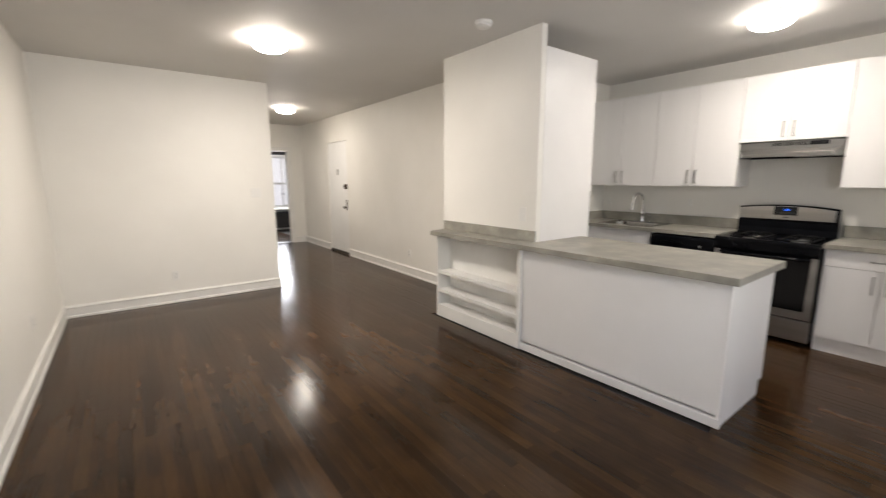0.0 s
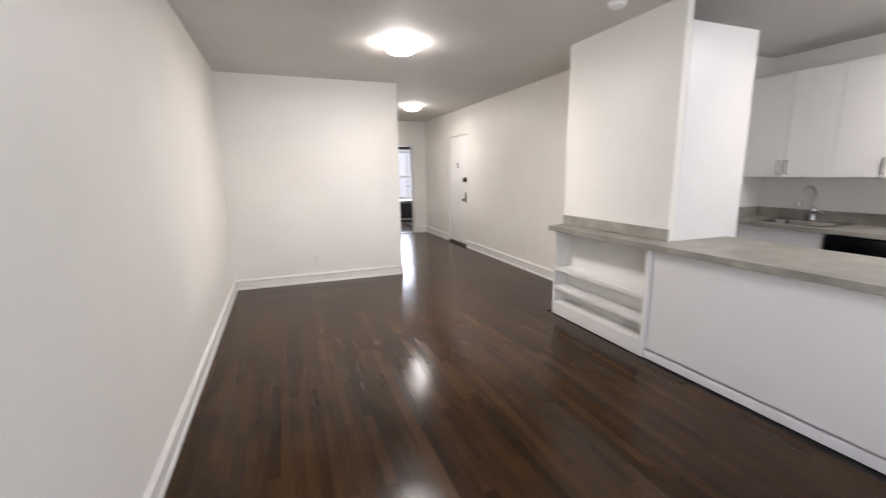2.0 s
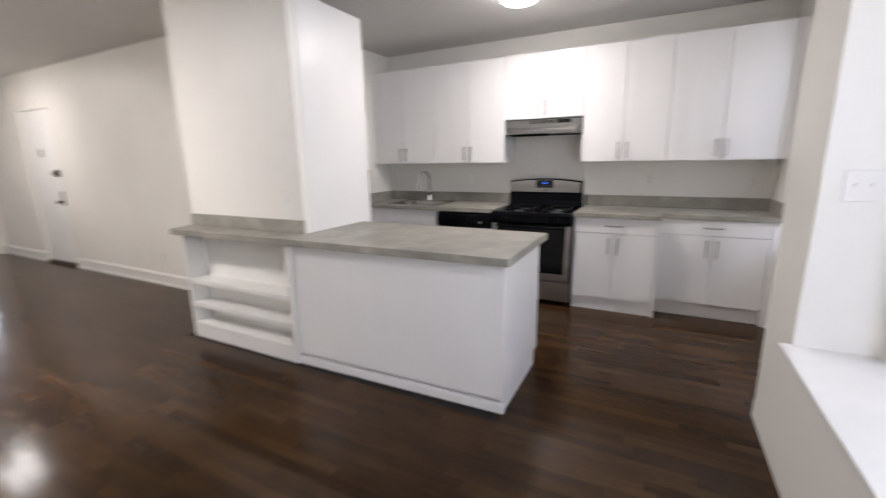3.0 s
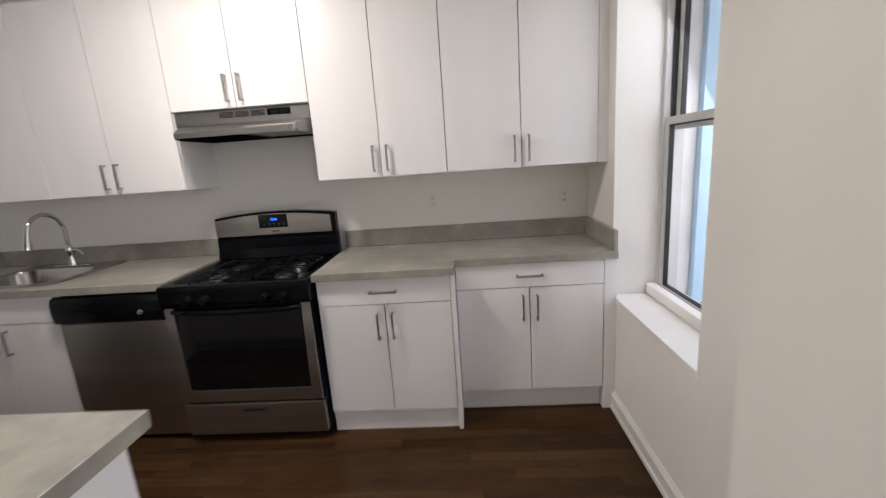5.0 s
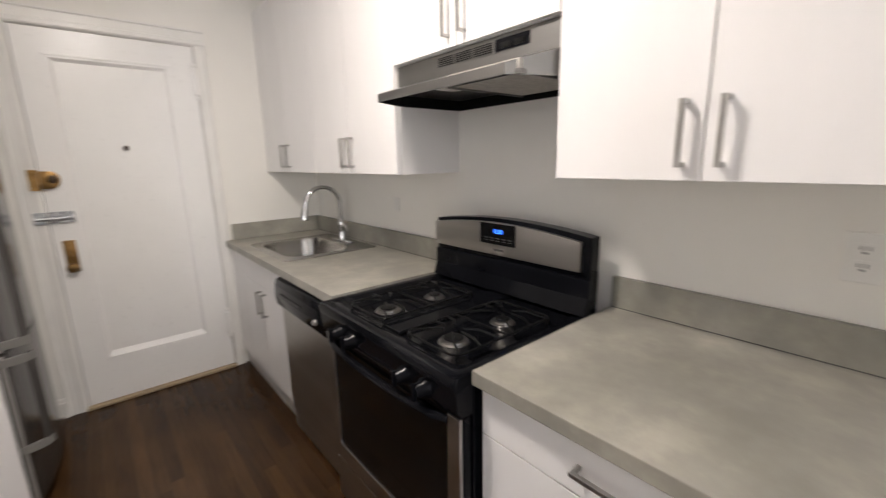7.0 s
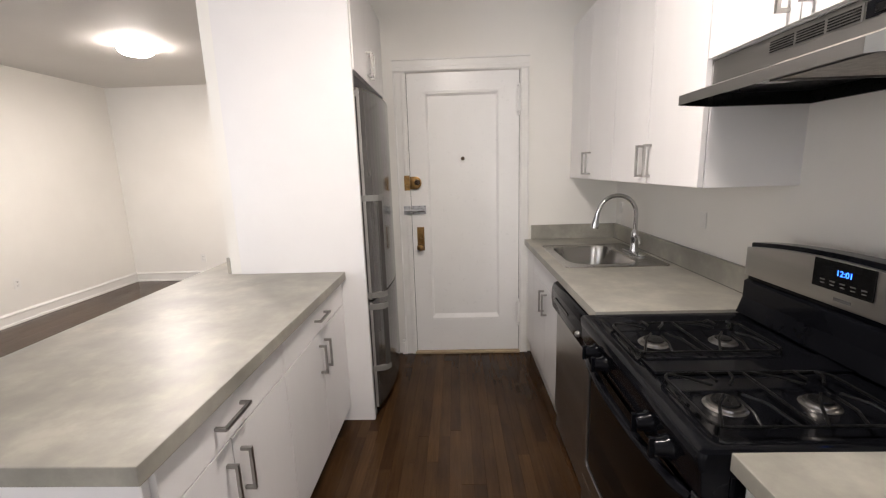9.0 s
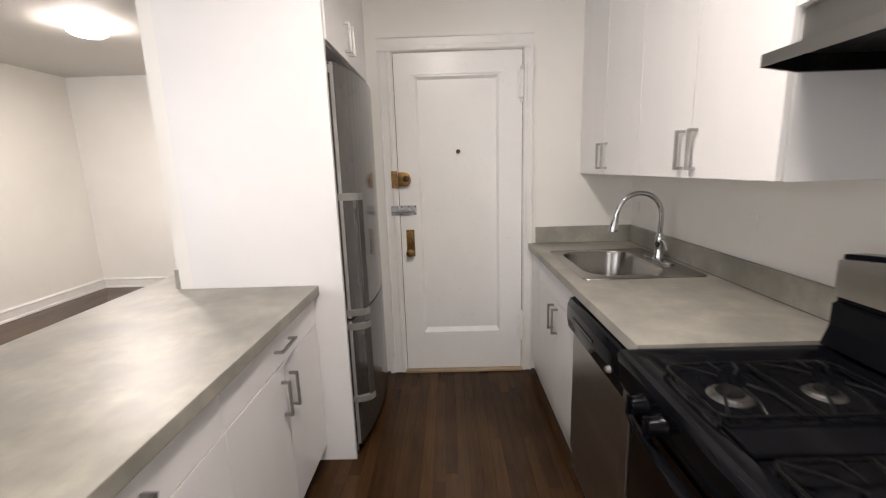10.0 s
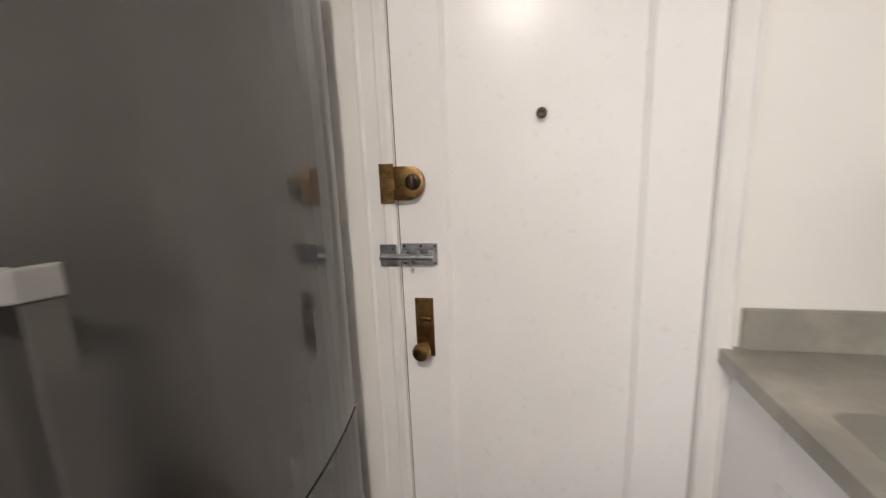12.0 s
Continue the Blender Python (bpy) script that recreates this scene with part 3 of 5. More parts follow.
    prof = [(0, 0), (0, 0.012), (0.010, 0.020), (0.030, 0.020), (0.034, 0.015), (0.074, 0.015), (0.080, 0.022), (w, 0.022), (w, 0)]
    c = setting("trim_kitchen_door", prism([(DX0 - 0.002 - u, YD - v) for u, v in prof], "z", 0.0, DZ + 0.002), M["trim"], "white moulded casing round the service door", "trim")
    part("casing", prism([(DX1 + 0.002 + u * 0.70, YD - v) for u, v in prof], "z", 0.0, DZ + 0.002), M["trim"], c)
    part("casing", prism([(YD - v, DZ + 0.002 + u) for u, v in prof], "x", DX0 - w - 0.002, DX1 + 0.064), M["trim"], c)
    part("plinth_block", boxes((DX0 - w - 0.026, DX0 - w - 0.003, YD - 0.028, YD - 0.0005, 0, 0.095), (DX0 - w - 0.026, DX0 - w - 0.003, YD - 0.022, YD - 0.0005, 0.0952, 0.115), bevel=0.003), M["trim"], c)
    setting("door_saddle", boxes((DX0 - 0.01, DX1 + 0.006, YD - 0.035, YD + 0.14, 0.0005, 0.020), bevel=0.006), M["saddle"], "worn pale wooden door saddle", "saddle")


kitchen_door()


def front_door():
    d = thing("door_2", (HX1, (FD0 + FD1) / 2, 0), "closed white flat front door with dark locks", "door")
    tagged(d, kind="structure")
    xf = HX1 + 0.012
    leaf = part("leaf", boxes((xf, xf + 0.045, FD0 + 0.006, FD1 - 0.006, 0.045, FDZ - 0.006), bevel=0.002), M["door"], d)
    bm = boxes((xf - 0.004, xf - 0.0004, 7.585, 7.635, 1.50, 1.60), bevel=0.0015)
    part("peephole_cover", bm, M["dark_brass"], leaf, "dark bronze peephole cover")
    lk = part("rim_lock", boxes((xf - 0.030, xf - 0.0004, 7.20, 7.29, 1.235, 1.325), bevel=0.008), M["dark_brass"], leaf, "dark bronze rim lock")
    bm = bmesh.new()
    lathe(bm, (xf - 0.030, 7.265, 1.28), [(0.018, 0.0), (0.016, -0.016), (0.006, -0.018)], "x", 16)
    part("thumb_turn", bm, M["dark_brass"], lk, "", True)
    pl = part("knob_plate", boxes((xf - 0.006, xf - 0.0004, 7.215, 7.265, 0.85, 1.04), bevel=0.002), M["dark_brass"], leaf, "dark bronze escutcheon plate")
    bm = bmesh.new()
    lathe(bm, (xf - 0.006, 7.25, 0.90), [(0.012, 0.0), (0.011, -0.03), (0.027, -0.04), (0.027, -0.055), (0.012, -0.062)], "x", 20)
    part("knob", bm, M["dark_brass"], pl, "", True)
    for z in (0.3, 1.85):
        bm = bmesh.new()
        rod(bm, (xf - 0.008, FD1 - 0.010, z - 0.07), (xf - 0.008, FD1 - 0.010, z + 0.07), 0.009)
        part("hinge", bm, M["door"], d, "", True)
    # dark sheet added behind the leaf as the shade seen in its gaps
    part("gap_shade_sheet", boxes((xf + 0.046, xf + 0.07, FD0 + 0.001, FD1 - 0.001, 0.04, FDZ - 0.001)), M["dark"], d, "dark sheet behind the leaf that gives its gaps their shade")
    setting("front_door_saddle", boxes((HX1 - 0.012, HX1 + 0.14, FD0 + 0.002, FD1 - 0.002, 0.0005, 0.040), bevel=0.006), M["black_saddle"], "dark worn door saddle", "saddle")


front_door()


def bedroom_doorway():
    c = setting("trim_bedroom_doorway", boxes((BO1 + 0.002, BO1 + 0.095, HY - 0.022, HY - 0.0005, 0, BOZ + 0.002), bevel=0.004), M["trim"], "white casing round the open bedroom doorway", "trim")
    part("casing", boxes((BO0 - 0.095, BO0 - 0.002, HY - 0.022, HY - 0.0005, 0, BOZ + 0.002), bevel=0.004), M["trim"], c)
    part("casing", boxes((BO0 - 0.095, BO1 + 0.095, HY - 0.024, HY - 0.0005, BOZ + 0.003, BOZ + 0.09), bevel=0.004), M["trim"], c)
    d = thing("door_3", (BO1, HY + 0.12, 0), "open white bedroom door turned into the room", "door")
    tagged(d, kind="structure")
    turn = Matrix.Translation((BO1, HY + 0.122, 0)) @ Matrix.Rotation(radians(-42), 4, "Z") @ Matrix.Translation((-BO1, -HY - 0.122, 0))
    bm = boxes((BO1 + 0.004, BO1 + 0.044, HY + 0.125, HY + 0.91, 0.012, BOZ - 0.01), bevel=0.002)
    bm.transform(turn)
    leaf = part("leaf", bm, M["door"], d)
    bm = bmesh.new()
    lathe(bm, (BO1 + 0.004, HY + 0.84, 0.93), [(0.022, 0.0), (0.010, -0.008), (0.010, -0.03), (0.026, -0.04), (0.024, -0.055), (0.008, -0.06)], "x", 18)
    bm.transform(turn)
    part("knob", bm, M["chrome"], leaf, "chrome door knob", True)
    setting("bedroom_saddle", boxes((BO0 + 0.002, BO1 - 0.002, HY - 0.01, HY + 0.12, 0.0005, 0.012), bevel=0.003), M["black_saddle"], "dark door saddle", "saddle")


bedroom_doorway()

# ---- ceiling fixtures ----


def flush_lamp(x, y, glow):
    t = thing("ceiling_lamp", (x, y, ZC), "lit round flush ceiling lamp with opal glass", "lamp", "flush ceiling lamps")
    bm = bmesh.new()
    lathe(bm, (x, y, ZC), [(0.135, -0.0005), (0.14, -0.005), (0.14, -0.011), (0.13, -0.013)], "z", 40)
    part("base", bm, M["plate"], t, "white metal base ring", True)
    bm = bmesh.new()
    lathe(bm, (x, y, ZC), [(0.122, -0.012), (0.136, -0.020), (0.141, -0.042), (0.130, -0.068), (0.100, -0.088), (0.05, -0.099), (0.008, -0.101)], "z", 40)
    part("diffuser", bm, M[glow], t, "glowing opal glass bowl", True)
    return t


for lx, ly, glow in ((1.13, 3.91, "diffuser"), (2.27, 7.27, "diffuser_hall"), (3.89, 1.14, "diffuser_kitchen")):
    flush_lamp(lx, ly, glow)

sd = thing("smoke_detector", (2.31, 2.51, ZC), "round white smoke detector on the ceiling", "smoke detector")
bm = bmesh.new()
lathe(bm, (2.31, 2.51, ZC), [(0.066, -0.0005), (0.068, -0.012), (0.066, -0.022)], "z", 32)
part("base", bm, M["plate"], sd, "", True)
bm = bmesh.new()
lathe(bm, (2.31, 2.51, ZC), [(0.058, -0.0225), (0.056, -0.036), (0.042, -0.046), (0.008, -0.048)], "z", 32)
part("cover", bm, M["plate"], sd, "", True)

# ---- wall plates ----


def outlet(place, face, w=0.07, h=0.115, slots="slot"):
    """A duplex outlet; face is the way it looks: x-, x+ or y-."""
    x, y, z = place
    t = thing("outlet", place, "white duplex outlet plate on the wall", "outlet", "wall outlets")
    s = -1 if face[1] == "-" else 1

    def slab(u0, u1, v0, v1, d0, d1):
        a, b = sorted((s * d0, s * d1))
        return (x + a, x + b, y + u0, y + u1, z + v0, z + v1) if face[0] == "x" else (x + u0, x + u1, y + a, y + b, z + v0, z + v1)
    part("plate", boxes(slab(-w / 2, w / 2, -h / 2, h / 2, 0.0005, 0.006), bevel=0.002), M["plate"], t)
    for v in (-0.02, 0.02):
        r = part("receptacle", boxes(slab(-0.016, 0.016, v - 0.014, v + 0.014, 0.0062, 0.008), bevel=0.001), M["plate"], t)
        part("slots", boxes(slab(-0.008, -0.005, v - 0.002, v + 0.008, 0.0081, 0.0084), slab(0.005, 0.008, v - 0.002, v + 0.008, 0.0081, 0.0084), slab(-0.003, 0.003, v - 0.010, v - 0.005, 0.0081, 0.0084)), M[slots], r)
    return t


def switch_plate(place, face, gangs=1):
    x, y, z = place
    t = thing("light_switch", place, "white toggle switch plate on the wall", "switch", "light switches")
    s = -1 if face[1] == "-" else 1
    w = 0.07 + 0.046 * (gangs - 1)

    def slab(u0, u1, v0, v1, d0, d1):
        a, b = sorted((s * d0, s * d1))
        return (x + a, x + b, y + u0, y + u1, z + v0, z + v1) if face[0] == "x" else (x + u0, x + u1, y + a, y + b, z + v0, z + v1)
    part("plate", boxes(slab(-w / 2, w / 2, -0.0575, 0.0575, 0.0005, 0.006), bevel=0.002), M["plate"], t)
    for g in range(gangs):
        u = (g - (gangs - 1) / 2) * 0.046
        part("toggle", boxes(slab(u - 0.005, u + 0.005, -0.004, 0.010, 0.0062, 0.013), bevel=0.002), M["plate"], t)
    return t


outlet((XW, 0.192, 1.153), "x-")
outlet((XW, -0.62, 1.13), "x-")
outlet((XW, 2.06, 1.15), "x-", 0.05, 0.076, "trim")
outlet((XW, 3.05, 1.12), "x-", 0.05, 0.08, "trim")
outlet((0.389, YB, 0.313), "y-")
outlet((HX1, 5.10, 0.334), "x-")
outlet((XL, 4.05, 0.40), "x+")
switch_plate((1.327, YB, 1.247), "y-", 2)
switch_plate((NW1, -0.553, 1.255), "x-", 2)
switch_plate((2.675, 2.385, 1.117), "x-", 1)

# ---- kitchen cabinets ----


def bar_handle(parent, xf, s, y, z, length, upright):
    """A square bar pull on two posts; s is the way that the front faces."""
    a, b = sorted((xf + s * 0.024, xf + s * 0.034))
    c, d = sorted((xf + s * 0.0003, xf + s * 0.025))
    h = length / 2
    if upright:
        bm = boxes((a, b, y - 0.005, y + 0.005, z - h, z + h), (c, d, y - 0.005, y + 0.005, z - h, z - h + 0.010), (c, d, y - 0.005, y + 0.005, z + h - 0.010, z + h), bevel=0.001)
    else:
        bm = boxes((a, b, y - h, y + h, z - 0.005, z + 0.005), (c, d, y - h, y - h + 0.010, z - 0.005, z + 0.005), (c, d, y + h - 0.010, y + h, z - 0.005, z + 0.005), bevel=0.001)
    part("handle", bm, M["nickel"], parent, "brushed nickel bar handle")


def slab_front(name, parent, xf, s, y0, y1, z0, z1):
    a, b = sorted((xf, xf - s * 0.019))
    return part(name, boxes((a, b, y0 + 0.0022, y1 - 0.0022, z0 + 0.0022, z1 - 0.0022), bevel=0.0012), M["cab"], parent)


def cabinet(name, label, xf, xb, s, y0, y1, z0, z1, group, drawer=0.0, hz=None, kick=None, mid=None):
    """A white slab-door unit: front plane xf, back xb, s the way it faces."""
    t = thing(name, ((xf + xb) / 2, (y0 + y1) / 2, kick[1] if kick else z0), label, "cabinet", group)
    a, b = sorted((xf - s * 0.022, xb))
    part("body", boxes((a, b, y0 + 0.0008, y1 - 0.0008, z0, z1)), M["panel"], t)
    m = (y0 + y1) / 2 if mid is None else mid
    zd = z1
    if drawer:
        zd = z1 - drawer
        dr = slab_front("drawer", t, xf, s, y0, y1, zd, z1)
        if drawer > 0.11 and hz is not None:
            bar_handle(dr, xf, s, m, zd + drawer * 0.5, 0.137, False)
    for d0, d1, hy in ((y0, m, m - 0.037), (m, y1, m + 0.037)):
        dr = slab_front("door", t, xf, s, d0, d1, z0, zd)
        if hz is not None:
            bar_handle(dr, xf, s, hy, hz, 0.137, True)
        else:
            bar_handle(dr, xf, s, hy, zd - 0.107, 0.137, True)
    if kick:
        a, b = sorted((xf - s * kick[0], xb))
        part("toe_kick", boxes((a, b, y0 + 0.0008, y1 - 0.0008, 0.0008, z0 - 0.0006)), M["panel"], t)
    return t


UX, UZ0, UZ1 = 4.748, 1.333, 2.342
UG = "white wall cabinets"
cabinet("wall_cabinet", "white two-door wall cabinet beside the window", UX, XW, -1, -0.715, 0.076, UZ0, UZ1, UG, hz=1.432)
cabinet("wall_cabinet", "white two-door wall cabinet next to the range hood", UX, XW, -1, 0.076, 0.780, UZ0, UZ1, UG, hz=1.432)
cabinet("wall_cabinet", "short white two-door wall cabinet above the range hood", UX, XW, -1, 0.780, 1.534, 1.745, UZ1, UG, hz=1.844, mid=1.168)
cabinet("wall_cabinet", "white two-door wall cabinet over the counter", UX, XW, -1, 1.534, 2.330, UZ0, UZ1, UG, hz=1.432)
cabinet("wall_cabinet", "white two-door wall cabinet above the sink", UX, XW, -1, 2.330, YD - 0.002, UZ0, UZ1, UG, hz=1.432)
solo("filler_strip", boxes((UX + 0.002, XW, YS + 0.001, -0.716, UZ0, UZ1)), M["panel"], "white filler strip between wall cabinet and wall", "filler")

BX, BZ = 4.445, 0.853
BG = "white base cabinets"
cabinet("base_cabinet", "white base cabinet with one drawer beside the range", BX, XW - 0.001, -1, 0.088, 0.760, 0.122, BZ, BG, 0.136, 0.606, (0.022, 0))
solo("end_panel", boxes((BX - 0.001, XW - 0.001, 0.066, 0.0872, 0.0008, BZ)), M["panel"], "white cabinet end panel down to the floor", "panel")
cabinet("base_cabinet", "shallow white base cabinet with one drawer by the window wall", 4.580, XW - 0.001, -1, -0.700, 0.064, 0.134, BZ, BG, 0.130, 0.615, (0.05, 0))
solo("filler_strip", boxes((4.584, XW - 0.001, YS + 0.001, -0.7015, 0.0008, BZ)), M["panel"], "white filler strip between base cabinet and wall", "filler")


def sink_cabinet():
    """The unit under the sink: open at the top, so the bowl hangs free in it."""
    y0, y1, z0, z1 = 2.144, YD - 0.001, 0.122, BZ
    t = thing("base_cabinet", (4.75, 2.7, 0), "white sink base cabinet beside the dishwasher", "cabinet", BG)
    part("body", boxes((BX + 0.022, XW - 0.001, y0, y0 + 0.018, z0, z1), (BX + 0.022, XW - 0.001, y1 - 0.018, y1, z0, z1), (BX + 0.022, XW - 0.001, y0 + 0.018, y1 - 0.018, z0, z0 + 0.018),
                       (BX + 0.022, BX + 0.04, y0 + 0.018, y1 - 0.018, z1 - 0.15, z1)), M["panel"], t)
    slab_front("false_front", t, BX, -1, y0, 2.885, 0.706, z1)
    m = 2.500
    for a, b, hy in ((y0, m, m - 0.04), (m, 2.885, m + 0.04)):
        d = slab_front("door", t, BX, -1, a, b, z0, 0.706)
        bar_handle(d, BX, -1, hy, 0.606, 0.137, True)
    part("stile", boxes((BX, BX + 0.019, 2.887, y1, z0, z1), bevel=0.0012), M["cab"], t)
    part("toe_kick", boxes((BX + 0.03, BX + 0.05, y0, y1, 0.0008, z0 - 0.0006)), M["panel"], t)


sink_cabinet()

# ---- worktops ----
CT, CB = 0.893, 0.855


def slab_with(points, z0, z1, bevel=0.003):
    return prism(points, "z", z0, z1, bevel)


wt = thing("worktop", (4.75, 0.0, CB), "stepped grey concrete-look laminate worktop beside the range", "worktop")
part("top", slab_with([(4.418, 0.768), (XW - 0.001, 0.768), (XW - 0.001, YS + 0.001), (4.562, YS + 0.001), (4.562, 0.066), (4.418, 0.066)], CB, CT), M["counter"], wt)
part("backsplash", boxes((XW - 0.021, XW - 0.001, YS + 0.001, 0.766, CT + 0.0008, 0.998), bevel=0.002), M["counter"], wt)
part("side_splash", boxes((4.575, XW - 0.0215, YS + 0.001, YS + 0.021, CT + 0.0008, 0.998), bevel=0.002), M["counter"], wt)

part("caulk_line", boxes((XW - 0.0232, XW - 0.0212, YS + 0.022, 0.765, CT - 0.0005, CT + 0.0022)), M["slot"], wt, "dark gap at the backsplash")

SX0, SX1, SY0, SY1 = 4.528, 4.915, 2.255, 2.805
ws = thing("worktop", (4.75, 2.3, CB), "grey concrete-look laminate worktop around the sink", "worktop")
bm = bmesh.new()
corners = [(4.420, 1.534, SX0, SY0), (XW - 0.001, 1.534, SX1, SY0), (XW - 0.001, YD - 0.001, SX1, SY1), (4.420, YD - 0.001, SX0, SY1)]
grid = [[bm.verts.new(p) for p in ((x, y, CB), (x, y, CT), (u, v, CT), (u, v, CB))] for x, y, u, v in corners]
for c0, c1 in zip(grid, grid[1:] + grid[:1]):
    for j in range(4):
        bm.faces.new((c0[j], c1[j], c1[(j + 1) % 4], c0[(j + 1) % 4]))
bmesh.ops.recalc_face_normals(bm, faces=bm.faces)
part("top", bm, M["counter"], ws)
part("backsplash", boxes((XW - 0.021, XW - 0.001, 1.534, YD - 0.0215, CT + 0.0008, 0.998), bevel=0.002), M["counter"], ws)
part("side_splash", boxes((4.468, XW - 0.001, YD - 0.021, YD - 0.001, CT + 0.0008, 0.998), bevel=0.002), M["counter"], ws)

part("caulk_line", boxes((XW - 0.0232, XW - 0.0212, 1.536, YD - 0.022, CT - 0.0005, CT + 0.0022)), M["slot"], ws, "dark gap at the backsplash")
hk = thing("cup_hook", (4.436, YD - 0.055, 0.835), "small white cup hook under the worktop corner", "hook")
bm = bmesh.new()
tube(bm, [(4.4448, YD - 0.055, 0.838), (4.432, YD - 0.055, 0.838), (4.424, YD - 0.055, 0.832), (4.421, YD - 0.055, 0.822), (4.425, YD - 0.055, 0.813), (4.433, YD - 0.055, 0.812)], 0.0022, 8)
part("wire", bm, M["plate"], hk, "", True)

# ---- sink and tap ----


def rounded(x0, x1, y0, y1, r, n=6):
    pts = []
    for cx, cy, a0 in ((x1 - r, y1 - r, 0), (x0 + r, y1 - r, 90), (x0 + r, y0 + r, 180), (x1 - r, y0 + r, 270)):
        for i in range(n + 1):
            a = radians(a0 + 90 * i / n)
            pts.append((cx + r * math.cos(a), cy + r * math.sin(a)))
    return pts


def sink():
    t = thing("sink", (4.76, 2.53, CT), "drop-in stainless steel single-bowl sink", "sink")
    bm = bmesh.new()
    rings = [(rounded(4.487, 5.036, 2.205, 2.848, 0.03), CT + 0.0006), (rounded(4.490, 5.033, 2.208, 2.845, 0.028), CT + 0.005),
             (rounded(4.499, 5.024, 2.217, 2.836, 0.026), CT + 0.006), (rounded(SX0 + 0.006, SX1 - 0.006, SY0 + 0.006, SY1 - 0.006, 0.115), CT + 0.004),
             (rounded(SX0 + 0.012, SX1 - 0.012, SY0 + 0.012, SY1 - 0.012, 0.11), CT - 0.012), (rounded(SX0 + 0.024, SX1 - 0.024, SY0 + 0.024, SY1 - 0.024, 0.10), CT - 0.13),
             (rounded(SX0 + 0.036, SX1 - 0.036, SY0 + 0.036, SY1 - 0.036, 0.09), CT - 0.16), (rounded(SX0 + 0.065, SX1 - 0.065, SY0 + 0.065, SY1 - 0.065, 0.07), CT - 0.172),
             (rounded(4.69, 4.77, 2.49, 2.57, 0.0399), CT - 0.176)]
    vs = [[bm.verts.new((*p, z)) for p in r] for r, z in rings]
    for r0, r1 in zip(vs, vs[1:]):
        for k in range(len(r0)):
            bm.faces.new((r0[k], r0[(k + 1) % len(r0)], r1[(k + 1) % len(r0)], r1[k]))
    bm.faces.new(vs[-1])
    bmesh.ops.recalc_face_normals(bm, faces=bm.faces)
    bowl = part("bowl", bm, M["sink"], t, "", True)
    bm = bmesh.new()
    lathe(bm, (4.73, 2.53, CT - 0.176), [(0.044, 0.001), (0.042, 0.004), (0.034, 0.002), (0.012, -0.002)], "z", 24)
    part("drain", bm, M["chrome"], bowl, "chrome basket drain", True)


sink()


def tap():
    fx, fy, fz = 4.974, 2.535, CT + 0.006
    t = thing("kitchen_tap", (fx, fy, fz), "chrome gooseneck pull-down kitchen tap on the sink", "tap")
    bm = bmesh.new()
    pts = rounded(fx - 0.028, fx + 0.028, fy - 0.125, fy + 0.125, 0.0279)
    part("base_plate", prism(pts, "z", fz + 0.0005, fz + 0.007, 0.002), M["chrome"], t, "", True)
    lathe(bm, (fx, fy, fz), [(0.027, 0.007), (0.026, 0.02), (0.021, 0.05), (0.019, 0.075), (0.0225, 0.085), (0.0225, 0.115), (0.018, 0.13), (0.0125, 0.14)], "z", 28)
    part("body", bm, M["chrome"], t, "", True)
    bm = bmesh.new()
    arc = [(fx, fy, fz + 0.13), (fx, fy, fz + 0.19), (fx, fy, fz + 0.235)]
    r = 0.108
    for i in range(1, 15):
        a = math.pi * i / 15
        arc.append((fx - r + r * math.cos(a), fy + 0.012 * (1 - math.cos(a)) / 2, fz + 0.235 + r * math.sin(a)))
    end = (fx - 2 * r - 0.004, fy + 0.013, fz + 0.237)
    arc.append(end)
    tube(bm, arc, 0.0125, 16)
    part("spout", bm, M["chrome"], t, "", True)
    bm = bmesh.new()
    tube(bm, [end, (end[0] - 0.004, end[1], end[2] - 0.02), (end[0] - 0.010, end[1], end[2] - 0.055), (end[0] - 0.014, end[1], end[2] - 0.085)], [0.0145, 0.0150, 0.0215, 0.022], 20)
    part("spray_head", bm, M["chrome"], t, "", True)
    bm = bmesh.new()
    tube(bm, [(fx, fy - 0.018, fz + 0.10), (fx, fy - 0.045, fz + 0.105), (fx - 0.004, fy - 0.075, fz + 0.090), (fx - 0.01, fy - 0.10, fz + 0.066)], [0.010, 0.0085, 0.0075, 0.006], 14)
    part("lever", bm, M["chrome"], t, "", True)


tap()

